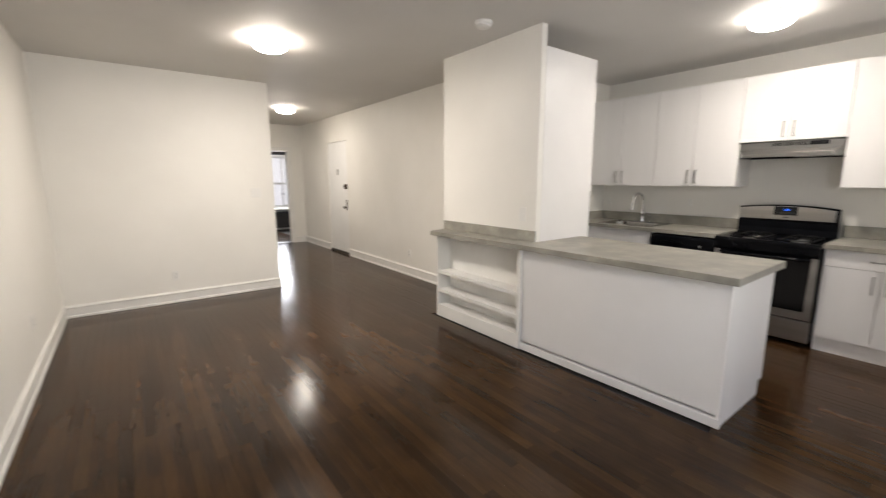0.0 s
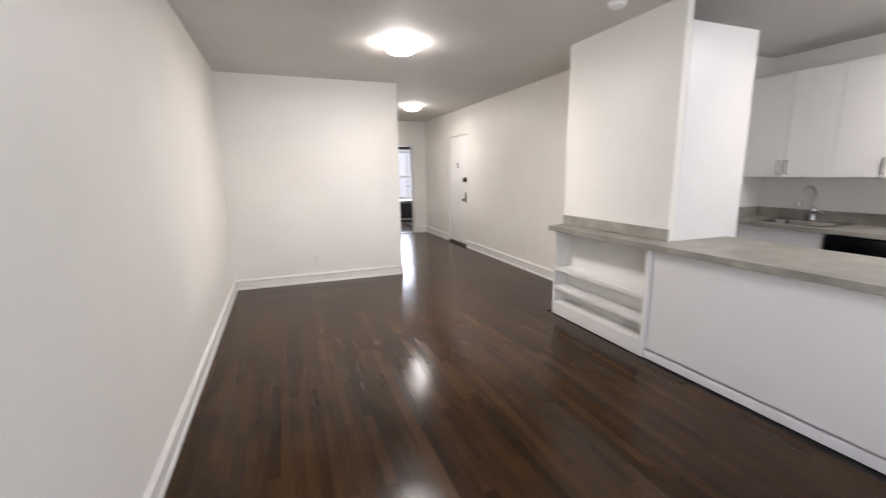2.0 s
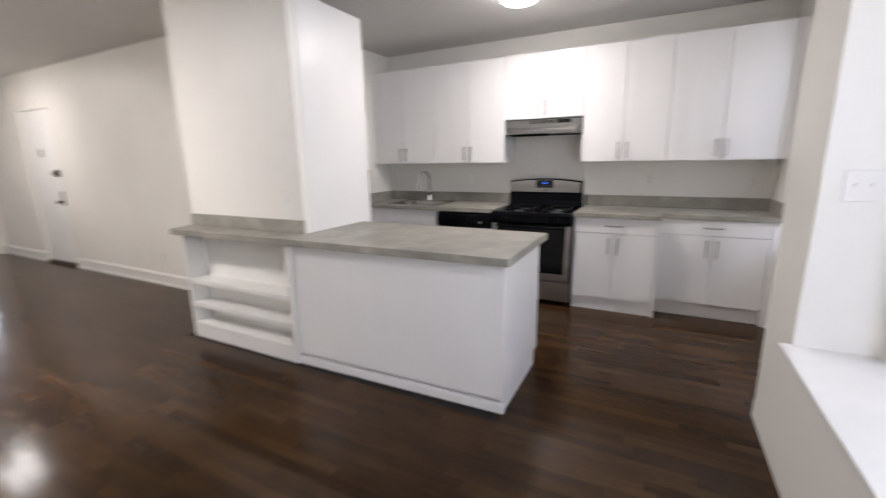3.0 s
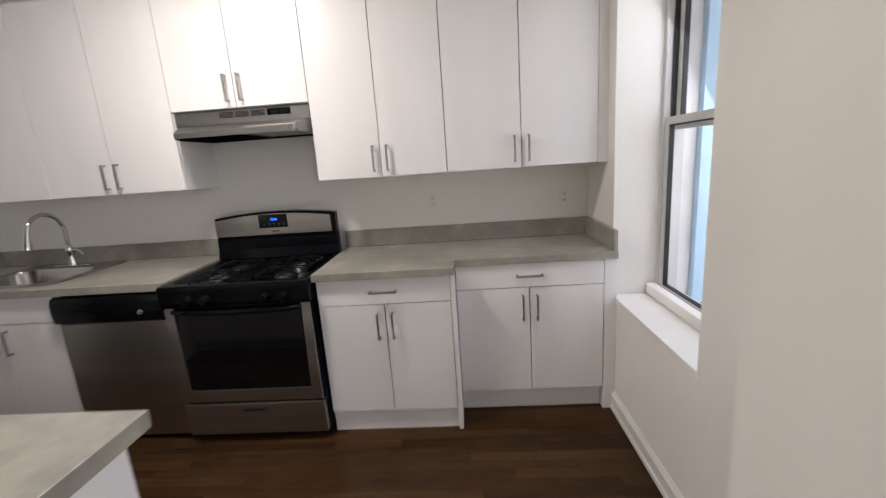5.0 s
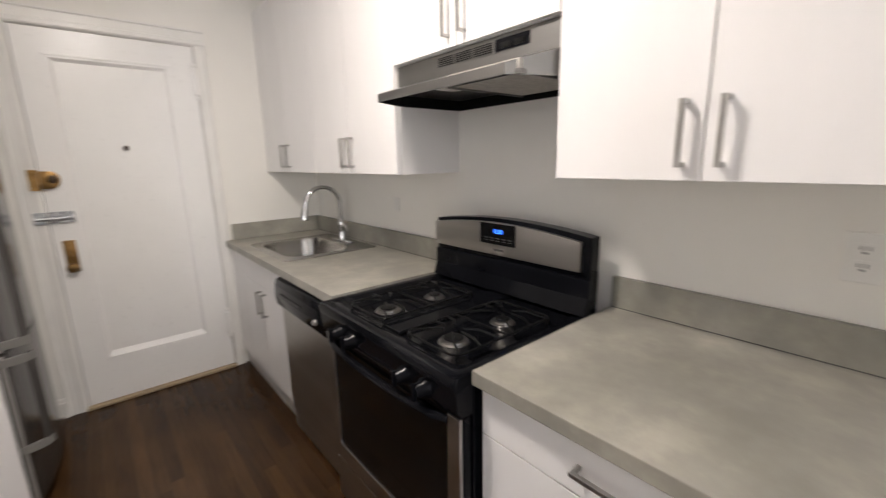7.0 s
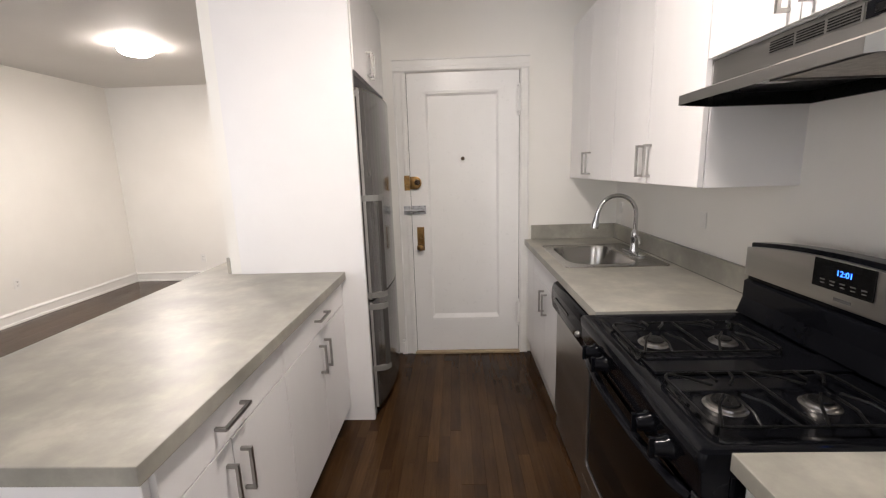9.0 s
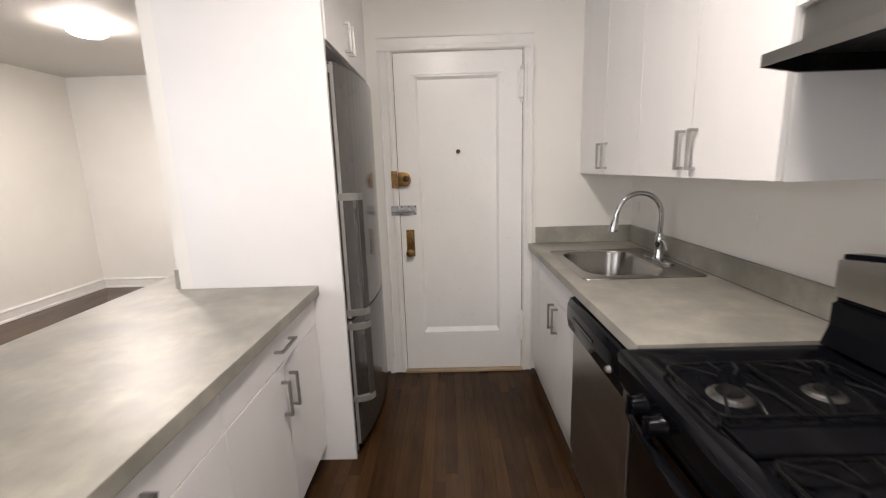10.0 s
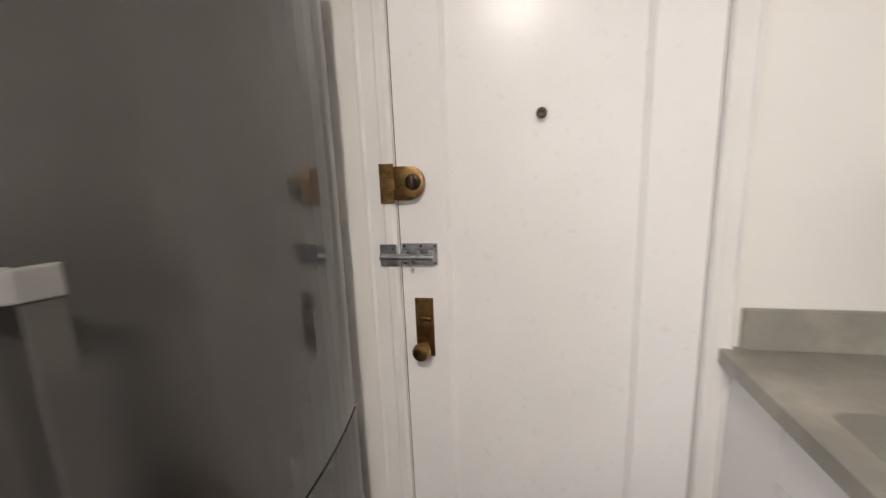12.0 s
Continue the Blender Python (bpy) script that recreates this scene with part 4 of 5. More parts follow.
# ---- dishwasher ----


def dishwasher():
    y0, y1 = 1.537, 2.140
    t = thing("dishwasher", (4.75, (y0 + y1) / 2, 0), "stainless dishwasher with a black control panel", "dishwasher")
    part("body", boxes((4.47, XW - 0.002, y0 + 0.003, y1 - 0.003, 0.09, 0.852)), M["dark"], t)
    door = part("door", boxes((4.428, 4.468, y0 + 0.004, y1 - 0.004, 0.135, 0.695), bevel=0.004), M["steel"], t)
    # control panel that bulges to the room, with a recessed grip along its top
    prof = [(4.468, 0.698), (4.424, 0.698), (4.405, 0.712), (4.398, 0.76), (4.400, 0.812), (4.410, 0.838), (4.430, 0.846), (4.445, 0.838), (4.468, 0.838)]
    pan = part("control_panel", prism(prof, "y", y0 + 0.003, y1 - 0.003, 0.0015), M["black"], t, "black plastic control panel", True)
    bm = bmesh.new()
    lathe(bm, (4.398, 1.657, 0.757), [(0.013, 0.0), (0.012, -0.004), (0.009, -0.013), (0.003, -0.014)], "x", 20)
    part("dial", bm, M["plastic_grey"], pan, "small grey dial", True)
    part("vent", boxes((4.3955, 4.3985, 1.82, 2.06, 0.772, 0.782), bevel=0.001), M["black_glass"], pan)
    part("kick_plate", boxes((4.455, 4.47, y0 + 0.004, y1 - 0.004, 0.004, 0.128)), M["black"], t)
    part("access_panel", boxes((4.438, 4.4545, y0 + 0.006, y1 - 0.006, 0.03, 0.132), bevel=0.002), M["steel"], t)


dishwasher()

# ---- gas range ----


def gas_range():
    y0, y1 = 0.772, 1.528
    yc = (y0 + y1) / 2
    t = thing("gas_range", (4.72, yc, 0), "black and stainless gas range with four burners", "range")
    part("body", boxes((4.425, 5.055, y0, y1, 0.05, 0.855), bevel=0.003), M["black"], t)
    # cooktop: a raised rim round a sunk pan
    xa, xb, zt = 4.362, 4.995, 0.886
    bm = bmesh.new()
    rings = [(rounded(xa + 0.004, xb, y0 - 0.002, y1 + 0.002, 0.012), zt - 0.038), (rounded(xa, xb, y0 - 0.003, y1 + 0.003, 0.014), zt - 0.012), (rounded(xa + 0.006, xb, y0, y1, 0.014), zt - 0.002),
             (rounded(xa + 0.016, xb - 0.004, y0 + 0.01, y1 - 0.01, 0.016), zt), (rounded(xa + 0.055, xb - 0.05, y0 + 0.04, y1 - 0.04, 0.03), zt - 0.001),
             (rounded(xa + 0.07, xb - 0.06, y0 + 0.052, y1 - 0.052, 0.03), zt - 0.012)]
    vs = [[bm.verts.new((*p, z)) for p in r] for r, z in rings]
    for r0, r1 in zip(vs, vs[1:]):
        for k in range(len(r0)):
            bm.faces.new((r0[k], r0[(k + 1) % len(r0)], r1[(k + 1) % len(r0)], r1[k]))
    bm.faces.new(vs[-1])
    bm.faces.new(vs[0])
    bmesh.ops.recalc_face_normals(bm, faces=bm.faces)
    top = part("cooktop", bm, M["black"], t, "black enamelled cooktop", True)
    part("divider", boxes((xa + 0.066, xb - 0.056, yc - 0.060, yc + 0.034, zt - 0.0118, zt - 0.0012), bevel=0.005), M["black"], top)
    bx = (4.522, 4.732)
    by = (0.950, 1.297)
    for ix, cx in enumerate(bx):
        for iy, cy in enumerate(by):
            r = 0.042 if ix == 0 else 0.036
            bm = bmesh.new()
            lathe(bm, (cx, cy, zt - 0.0118), [(r + 0.004, 0.0), (r + 0.003, 0.002), (r - 0.002, 0.004), (r - 0.004, 0.0085), (r - 0.009, 0.010)], "z", 32)
            b = part("burner", bm, M["aluminium"], top, "aluminium gas burner", True)
            bm = bmesh.new()
            lathe(bm, (cx, cy, zt - 0.0016), [(r - 0.014, 0.0), (r - 0.012, 0.002), (r - 0.014, 0.005), (0.006, 0.0065)], "z", 28)
            part("burner_cap", bm, M["black_matte"], b, "", True)
    for cy in by:
        bm = bmesh.new()
        gx0, gx1, g = 4.430, 4.835, 0.112
        z = zt + 0.022
        ringp = [(*p, z - 0.012) for p in rounded(gx0, gx1, cy - g, cy + g, 0.03, 4)]
        tube(bm, ringp + [ringp[0]], 0.0036, 8)
        rod(bm, ((gx0 + gx1) / 2, cy - g, z - 0.012), ((gx0 + gx1) / 2, cy + g, z - 0.012), 0.0036, sides=8)
        for cx in bx:
            for a in (45, 135, 225, 315):
                c, s_ = math.cos(radians(a)), math.sin(radians(a))
                ex = max(gx0, min(gx1, cx + c * 0.110))
                ey = cy + s_ * 0.158
                tube(bm, [(ex, ey, z - 0.012), (cx + c * 0.072, cy + s_ * 0.080, z + 0.004), (cx + c * 0.028, cy + s_ * 0.028, z + 0.006)], [0.0036, 0.0036, 0.0036], 8)
            for sy in (-1, 1):
                tube(bm, [(cx, cy + sy * g, z - 0.012), (cx, cy + sy * 0.085, z + 0.004), (cx, cy + sy * 0.038, z + 0.006)], [0.0036, 0.0036, 0.0036], 8)
        for px in (gx0 + 0.01, gx1 - 0.01):
            for sy in (-1, 1):
                rod(bm, (px, cy + sy * (g - 0.008), zt - 0.011), (px, cy + sy * (g - 0.008), z - 0.012), 0.005, sides=8)
        part("grate", bm, M["black_matte"], top, "black cast iron pan grate", True)
    # manifold strip with knobs
    strip = part("control_strip", prism([(4.425, 0.772), (4.382, 0.772), (4.374, 0.79), (4.369, 0.847), (4.425, 0.847)], "y", y0, y1, 0.002), M["black"], t)
    for ky in (0.894, 0.986, 1.286, 1.374):
        bm = bmesh.new()
        lathe(bm, (4.374, ky, 0.811), [(0.028, 0.0), (0.027, -0.008), (0.0215, -0.014), (0.0195, -0.034), (0.016, -0.038), (0.004, -0.038)], "x", 24)
        k = part("knob", bm, M["black"], strip, "black control knob", True)
        part("pointer", boxes((4.328, 4.342, ky - 0.005, ky + 0.005, 0.786, 0.836), bevel=0.003), M["black"], k)
    # oven door: steel surround, glass, curved grip
    dz0, dz1 = 0.243, 0.768
    door = part("oven_door", boxes((4.396, 4.424, y0 + 0.004, y1 - 0.004, dz0, dz1), bevel=0.004), M["black"], t)
    part("steel_surround", prism([(y0 + 0.006, dz0 + 0.002), (y1 - 0.006, dz0 + 0.002), (y1 - 0.006, dz1 - 0.002), (y1 - 0.050, dz1 - 0.002), (y1 - 0.058, dz0 + 0.078), (y1 - 0.066, dz0 + 0.068),
                                  (y0 + 0.066, dz0 + 0.068), (y0 + 0.058, dz0 + 0.078), (y0 + 0.050, dz1 - 0.002), (y0 + 0.006, dz1 - 0.002)], "x", 4.384, 4.3956, 0.002), M["steel"], door, "stainless door surround")
    part("oven_glass", boxes((4.389, 4.3955, y0 + 0.058, y1 - 0.058, dz0 + 0.075, 0.742), bevel=0.001), M["black_glass"], door, "black oven window glass")
    bm = bmesh.new()
    hs = [(4.384 - 0.034 * math.sin(math.pi * i / 16) ** 0.55, y0 + 0.048 + (y1 - y0 - 0.096) * i / 16, 0.748) for i in range(17)]
    tube(bm, hs, [0.011] + [0.0135] * 15 + [0.011], 14)
    part("handle", bm, M["black"], door, "black curved oven handle", True)
    dr = part("drawer", boxes((4.388, 4.424, y0 + 0.004, y1 - 0.004, 0.052, 0.232), bevel=0.005), M["steel"], t, "stainless storage drawer")
    # pressed grip drawn flat: dark plate for its shade, pale nickel sliver for its highlight
    grip = part("grip_shade", prism(rounded(yc - 0.068, yc + 0.068, 0.174, 0.200, 0.0129, 5), "x", 4.3866, 4.3879, 0.0004), M["dark"], dr, "dark plate standing for the shade in the pressed finger grip")
    part("grip_highlight", prism([(yc - 0.060, 0.1745), (yc + 0.050, 0.1745), (yc + 0.062, 0.186), (yc + 0.050, 0.1815), (yc - 0.048, 0.1835), (yc - 0.064, 0.1815)], "x", 4.3845, 4.3864), M["nickel"], grip)
    for fy in (y0 + 0.05, y1 - 0.05):
        for fx in (4.46, 5.0):
            bm = bmesh.new()
            rod(bm, (fx, fy, 0.0), (fx, fy, 0.05), 0.016, sides=12)
            part("foot", bm, M["black_matte"], t)
    # backguard with an arched top
    def arch(ya, yb, za, rise, n=18):
        return [(yb + (ya - yb) * i / n, za + rise * (1 - (2 * i / n - 1) ** 2)) for i in range(n + 1)]
    guard = part("backguard", prism([(y0 + 0.008, 0.88), (y1 + 0.002, 0.88)] + arch(y0 + 0.008, y1 + 0.002, 1.140, 0.027), "x", 4.950, 5.004, 0.004), M["black"], t, "black backguard with arched top")
    part("ledge", prism([(4.9495, 0.887), (4.917, 0.889), (4.936, 0.945), (4.936, 1.005), (4.9495, 1.012)], "y", y0, y1, 0.002), M["black"], guard)
    part("steel_face", prism([(y0 + 0.034, 1.028), (y1 - 0.004, 1.028)] + arch(y0 + 0.034, y1 - 0.004, 1.126, 0.027), "x", 4.932, 4.9495, 0.002), M["steel"], guard, "brushed stainless control face")
    part("display", boxes((4.9285, 4.9318, 1.068, 1.246, 1.070, 1.150), bevel=0.002), M["black_glass"], guard, "black clock display")
    disp_m = pose(4.9280, 1.150, 1.120, 90, 0, -90)
    lettering("clock_digits", "12:01", 0.022, M["digits"], guard, disp_m)
    part("touch_keys", boxes(*[(4.9278, 4.9283, 1.085 + i * 0.03, 1.10 + i * 0.03, 1.092, 1.096) for i in range(5)], *[(4.9278, 4.9283, 1.085 + i * 0.03, 1.098 + i * 0.03, 1.083, 1.086) for i in range(5)]), M["slot"], guard)
    part("badge", boxes((4.9310, 4.9318, 1.125, 1.175, 1.044, 1.053), bevel=0.0002), M["slot"], guard)


gas_range()

# ---- range hood ----


def range_hood():
    y0, y1 = 0.788, 1.530
    t = thing("range_hood", (4.88, 1.157, 1.6), "stainless under-cabinet range hood above the range", "range hood")
    xf, xl = 4.766, 4.627
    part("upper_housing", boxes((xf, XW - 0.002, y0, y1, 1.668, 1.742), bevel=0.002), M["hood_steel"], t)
    lip = [(XW - 0.002, y0), (xf + 0.004, y0), (xl, y0 + 0.069), (xl, y1 - 0.069), (xf + 0.004, y1), (XW - 0.002, y1)]
    top = [(XW - 0.002, y0), (xf + 0.006, y0), (xf - 0.004, y0 + 0.012), (xf - 0.004, y1 - 0.012), (xf + 0.006, y1), (XW - 0.002, y1)]
    bm = bmesh.new()
    vs = [[bm.verts.new((*p, z)) for p in ring] for ring, z in ((top, 1.6675), (lip, 1.626), (lip, 1.598))]
    for r0, r1 in zip(vs, vs[1:]):
        for k in range(len(lip)):
            bm.faces.new((r0[k], r0[(k + 1) % len(lip)], r1[(k + 1) % len(lip)], r1[k]))
    bmesh.ops.recalc_face_normals(bm, faces=bm.faces)
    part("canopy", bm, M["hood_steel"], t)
    inner = [(XW - 0.004, y0 + 0.002), (xf + 0.004, y0 + 0.003), (xl + 0.004, y0 + 0.071), (xl + 0.004, y1 - 0.071), (xf + 0.004, y1 - 0.003), (XW - 0.004, y1 - 0.002)]
    roof = [(XW - 0.004, y0 + 0.004), (xf + 0.004, y0 + 0.006), (xf - 0.06, y0 + 0.076), (xf - 0.06, y1 - 0.076), (xf + 0.004, y1 - 0.006), (XW - 0.004, y1 - 0.004)]
    part("underside", prism(roof, "z", 1.640, 1.643), M["black_matte"], t, "black painted underside")
    bm = bmesh.new()
    vs = [[bm.verts.new((*p, z)) for p in ring] for ring, z in ((inner, 1.600), (inner, 1.620), (roof, 1.640))]
    for r0, r1 in zip(vs, vs[1:]):
        for k in range(len(inner)):
            bm.faces.new((r0[k], r0[(k + 1) % len(inner)], r1[(k + 1) % len(inner)], r1[k]))
    part("liner", bm, M["black_matte"], t)
    ff = part("filter", boxes((xl + 0.030, XW - 0.09, 0.835, 1.105, 1.604, 1.6395), bevel=0.006), M["filter"], t, "grey grease filter")
    part("filter_rim", boxes((xl + 0.026, XW - 0.086, 0.829, 0.8348, 1.600, 1.612), (xl + 0.026, XW - 0.086, 1.1052, 1.111, 1.600, 1.612), (xl + 0.026, xl + 0.0298, 0.835, 1.105, 1.600, 1.612)), M["hood_steel"], ff)
    part("light_lens", prism(rounded(xl + 0.040, xl + 0.150, 1.120, 1.215, 0.035), "z", 1.612, 1.6395, 0.006), M["plate"], t, "rounded cream lamp lens", True)
    part("rating_label", boxes((xl + 0.060, xl + 0.115, 1.300, 1.375, 1.6375, 1.6395)), M["plate"], t, "small white label")
    vent = part("vent_panel", boxes((xf - 0.0015, xf - 0.0003, 1.022, 1.286, 1.696, 1.733)), M["hood_steel"], t)
    for g in range(3):
        for i in range(5):
            ya = 1.028 + g * 0.087
            part("louvre", boxes((xf - 0.0030, xf - 0.0016, ya, ya + 0.078, 1.7000 + i * 0.0062, 1.7034 + i * 0.0062)), M["black_matte"], vent)
    sw = part("switch_panel", boxes((xf - 0.003, xf - 0.0003, 0.888, 1.016, 1.698, 1.731), bevel=0.001), M["black"], t, "black switch panel")
    for i in range(2):
        part("rocker", boxes((xf - 0.006, xf - 0.0031, 0.905 + i * 0.052, 0.942 + i * 0.052, 1.703, 1.719), bevel=0.001), M["black_matte"], sw)


range_hood()

# ---- fridge and its enclosure ----
fp = thing("fridge_side_panel", (3.08, 2.244, 0), "tall white laminate panel beside the fridge", "panel")
part("sheet", boxes((2.7355, 3.4155, 2.243, 2.265, 0.001, 2.43), bevel=0.001), M["panel"], fp)
part("edge_band", boxes((3.4157, 3.4175, 2.2435, 2.2645, 0.001, 2.4295)), M["cab"], fp)
cabinet("fridge_cabinet", "white two-door cabinet above the fridge", 3.424, 2.75, 1, 2.267, YD - 0.002, 1.925, 2.43, "white wall cabinets", hz=2.03, mid=2.64)


def fridge():
    y0, y1 = 2.276, 3.035
    yc = (y0 + y1) / 2
    t = thing("fridge", (3.1, yc, 0), "graphite bottom-freezer fridge with bowed doors", "fridge")
    part("body", boxes((2.79, 3.372, y0 + 0.002, y1 - 0.002, 0.03, 1.835), bevel=0.004), M["fridge_side"], t)

    def front(y):
        u = (y - y0) / (y1 - y0)
        return 3.439 + 0.020 * u + 0.044 * (1 - (2 * u - 1) ** 2)

    def bowed(z0, z1):
        n = 16
        pts = [(3.380, y1), (3.380, y0)] + [(front(y0 + (y1 - y0) * i / n), y0 + (y1 - y0) * i / n) for i in range(n + 1)]
        return prism(pts, "z", z0, z1, 0.003)
    up = part("fridge_door", bowed(0.716, 1.846), M["fridge"], t, "bowed graphite steel door", True)
    lo = part("freezer_door", bowed(0.062, 0.708), M["fridge"], t, "bowed graphite steel freezer door", True)
    for d, z0, z1 in ((up, 0.728, 1.300), (lo, 0.290, 0.694)):
        part("door_gasket", boxes((3.385, 3.4235, y0 - 0.003, y0 - 0.0003, (0.720 if d is up else 0.066), (1.842 if d is up else 0.704))), M["dark"], d, "dark door gasket side")
        part("edge_strip", boxes((3.424, 3.438, y0 - 0.004, y0 - 0.0003, (0.720 if d is up else 0.066), (1.842 if d is up else 0.704))), M["plastic_grey"], d, "grey plastic edge strip")
        ha, hb = y0 + 0.022, y0 + 0.046
        h = part("handle", prism([(3.490, ha), (3.500, ha - 0.004), (3.516, hb), (3.506, hb + 0.002)], "z", z0, z1, 0.002), M["fridge"], d, "graphite bar handle")
        for z in (z0, z1 - 0.034):
            part("bracket", prism([(3.405, y0 - 0.006), (3.440, y0 - 0.008), (3.478, y0 + 0.002), (3.502, ha - 0.006), (3.519, hb), (3.506, hb + 0.004), (3.490, ha + 0.006), (3.464, y0 + 0.016), (3.430, y0 + 0.002)], "z", z + 0.001, z + 0.033, 0.0025), M["bracket_grey"], h, "pale grey handle bracket")
    part("top_hinge", boxes((3.30, 3.372, y0 + 0.002, y0 + 0.06, 1.8355, 1.850), bevel=0.003), M["plastic_grey"], t)
    part("hinge_cap", boxes((3.392, 3.425, y0 - 0.012, y0 - 0.0045, 1.80, 1.832), bevel=0.003), M["plastic_grey"], t)
    part("grille", boxes((3.35, 3.40, y0 + 0.01, y1 - 0.01, 0.012, 0.056)), M["dark"], t)
    for fy in (y0 + 0.04, y1 - 0.04):
        bm = bmesh.new()
        rod(bm, (3.40, fy, 0.0), (3.40, fy, 0.035), 0.016, sides=12)
        part("foot", bm, M["plastic_grey"], t)


fridge()

# ---- peninsula ----
PG = "white peninsula cabinets"
cabinet("peninsula_cabinet", "white peninsula base cabinet with one drawer", 3.285, 2.60, 1, 0.802, 1.440, 0.100, BZ, PG, 0.138, 0.592, (0.06, 0), 1.075)
cabinet("peninsula_cabinet", "white peninsula base cabinet beside the fridge panel", 3.285, 2.60, 1, 1.440, 2.232, 0.100, BZ, PG, 0.138, 0.592, (0.06, 0), 1.845)
pe = thing("peninsula_end_panel", (2.9, 0.79, 0), "white laminate end panel of the peninsula", "panel")
part("sheet", prism([(2.565, 0.001), (3.205, 0.001), (3.205, 0.098), (3.270, 0.098), (3.270, BZ), (2.565, BZ)], "y", 0.780, 0.800, 0.0008), M["panel"], pe)
part("edge_band", boxes((3.2703, 3.2722, 0.7805, 0.7995, 0.0985, BZ - 0.0005)), M["cab"], pe)
part("toe_edge", boxes((3.2053, 3.2068, 0.7805, 0.7995, 0.0015, 0.0972)), M["cab"], pe)
pb = thing("peninsula_back_panel", (2.57, 1.5, 0), "white laminate back panel of the peninsula with plinth", "panel")
part("sheet", prism([(2.568, 0.8008), (2.590, 0.8008), (2.556, 2.246), (2.534, 2.246)], "z", 0.076, BZ, 0.001), M["panel"], pb)
part("plinth", prism([(2.558, 0.774), (2.590, 0.774), (2.556, 2.246), (2.524, 2.246)], "z", 0.001, 0.056, 0.002), M["panel"], pb)
pt = thing("peninsula_worktop", (2.9, 1.5, CB), "grey concrete-look laminate peninsula worktop with ledge", "worktop")
part("top", slab_with([(2.512, 0.739), (3.308, 0.739), (3.308, 2.242), (2.679, 2.242), (2.679, 3.475), (2.447, 3.415), (2.470, 2.3)], CB - 0.006, CT), M["counter"], pt)
part("backsplash", boxes((2.660, 2.679, 2.242, 3.470, CT + 0.0008, 0.984), bevel=0.002), M["counter"], pt)


def bookshelf():
    t = thing("built_in_bookshelf", (2.59, 2.82, 0), "empty white built-in bookshelf under the ledge", "bookshelf")
    x0, x1, y0, y1 = 2.510, 2.678, 2.2475, 3.395
    part("side", boxes((x0, x1, y0, y0 + 0.034, 0.001, CB - 0.001), bevel=0.002), M["trim"], t)
    part("side", boxes((x0, x1, y1 - 0.024, y1, 0.001, CB - 0.001), bevel=0.002), M["trim"], t)
    part("back", boxes((x1 - 0.010, x1, y0 + 0.0345, y1 - 0.0245, 0.12, CB - 0.001)), M["trim"], t)
    for z in (0.452, 0.258):
        part("shelf", boxes((x0 + 0.003, x1 - 0.0105, y0 + 0.0345, y1 - 0.0245, z, z + 0.034), bevel=0.002), M["trim"], t)
    part("base", boxes((x0 + 0.001, x1 - 0.0105, y0 + 0.0345, y1 - 0.0245, 0.001, 0.125), bevel=0.002), M["trim"], t)


bookshelf()

# ---- bedroom ----


def radiator():
    t = thing("radiator", (3.25, BY - 0.08, 0), "dark painted column radiator under the bedroom window", "radiator")
    for i in range(16):
        x = 2.75 + i * 0.064
        part("section", boxes((x, x + 0.046, BY - 0.16, BY - 0.03, 0.06, 0.52), bevel=0.016), M["radiator"], t)
    part("top_cover", boxes((2.70, 3.84, BY - 0.20, BY - 0.004, 0.545, 0.572), bevel=0.004), M["radiator"], t)
    for x in (2.715, 3.80):
        part("leg", boxes((x, x + 0.025, BY - 0.19, BY - 0.02, 0.0, 0.545)), M["radiator"], t)
    part("pipe", boxes((2.76, 3.76, BY - 0.11, BY - 0.08, 0.075, 0.10), bevel=0.008), M["radiator"], t)


radiator()
rb = thing("roller_blind", (3.26, BY - 0.05, 2.1), "dark roller blind rolled up above the bedroom window", "blind")
bm = bmesh.new()
rod(bm, (2.64, BY - 0.062, 2.135), (3.88, BY - 0.062, 2.135), 0.048, sides=20)
part("roll", bm, M["radiator"], rb, "", True)
for bx in (2.615, 3.885):
    part("bracket", boxes((bx, bx + 0.02, BY - 0.112, BY - 0.0005, 2.08, 2.19), bevel=0.004), M["iron"], rb)

# ---- outdoors ----
GZ = -2.42
setting("ground", boxes((-300, 300, -300, 300, GZ - 0.5, GZ - 0.12)), M["asphalt"], "grey asphalt street", "ground")
setting("pavement", boxes((-60, 80, -5.2, YO - 0.02, GZ - 0.12, GZ), bevel=0.02), M["concrete"], "concrete pavement in front of the house", "pavement")


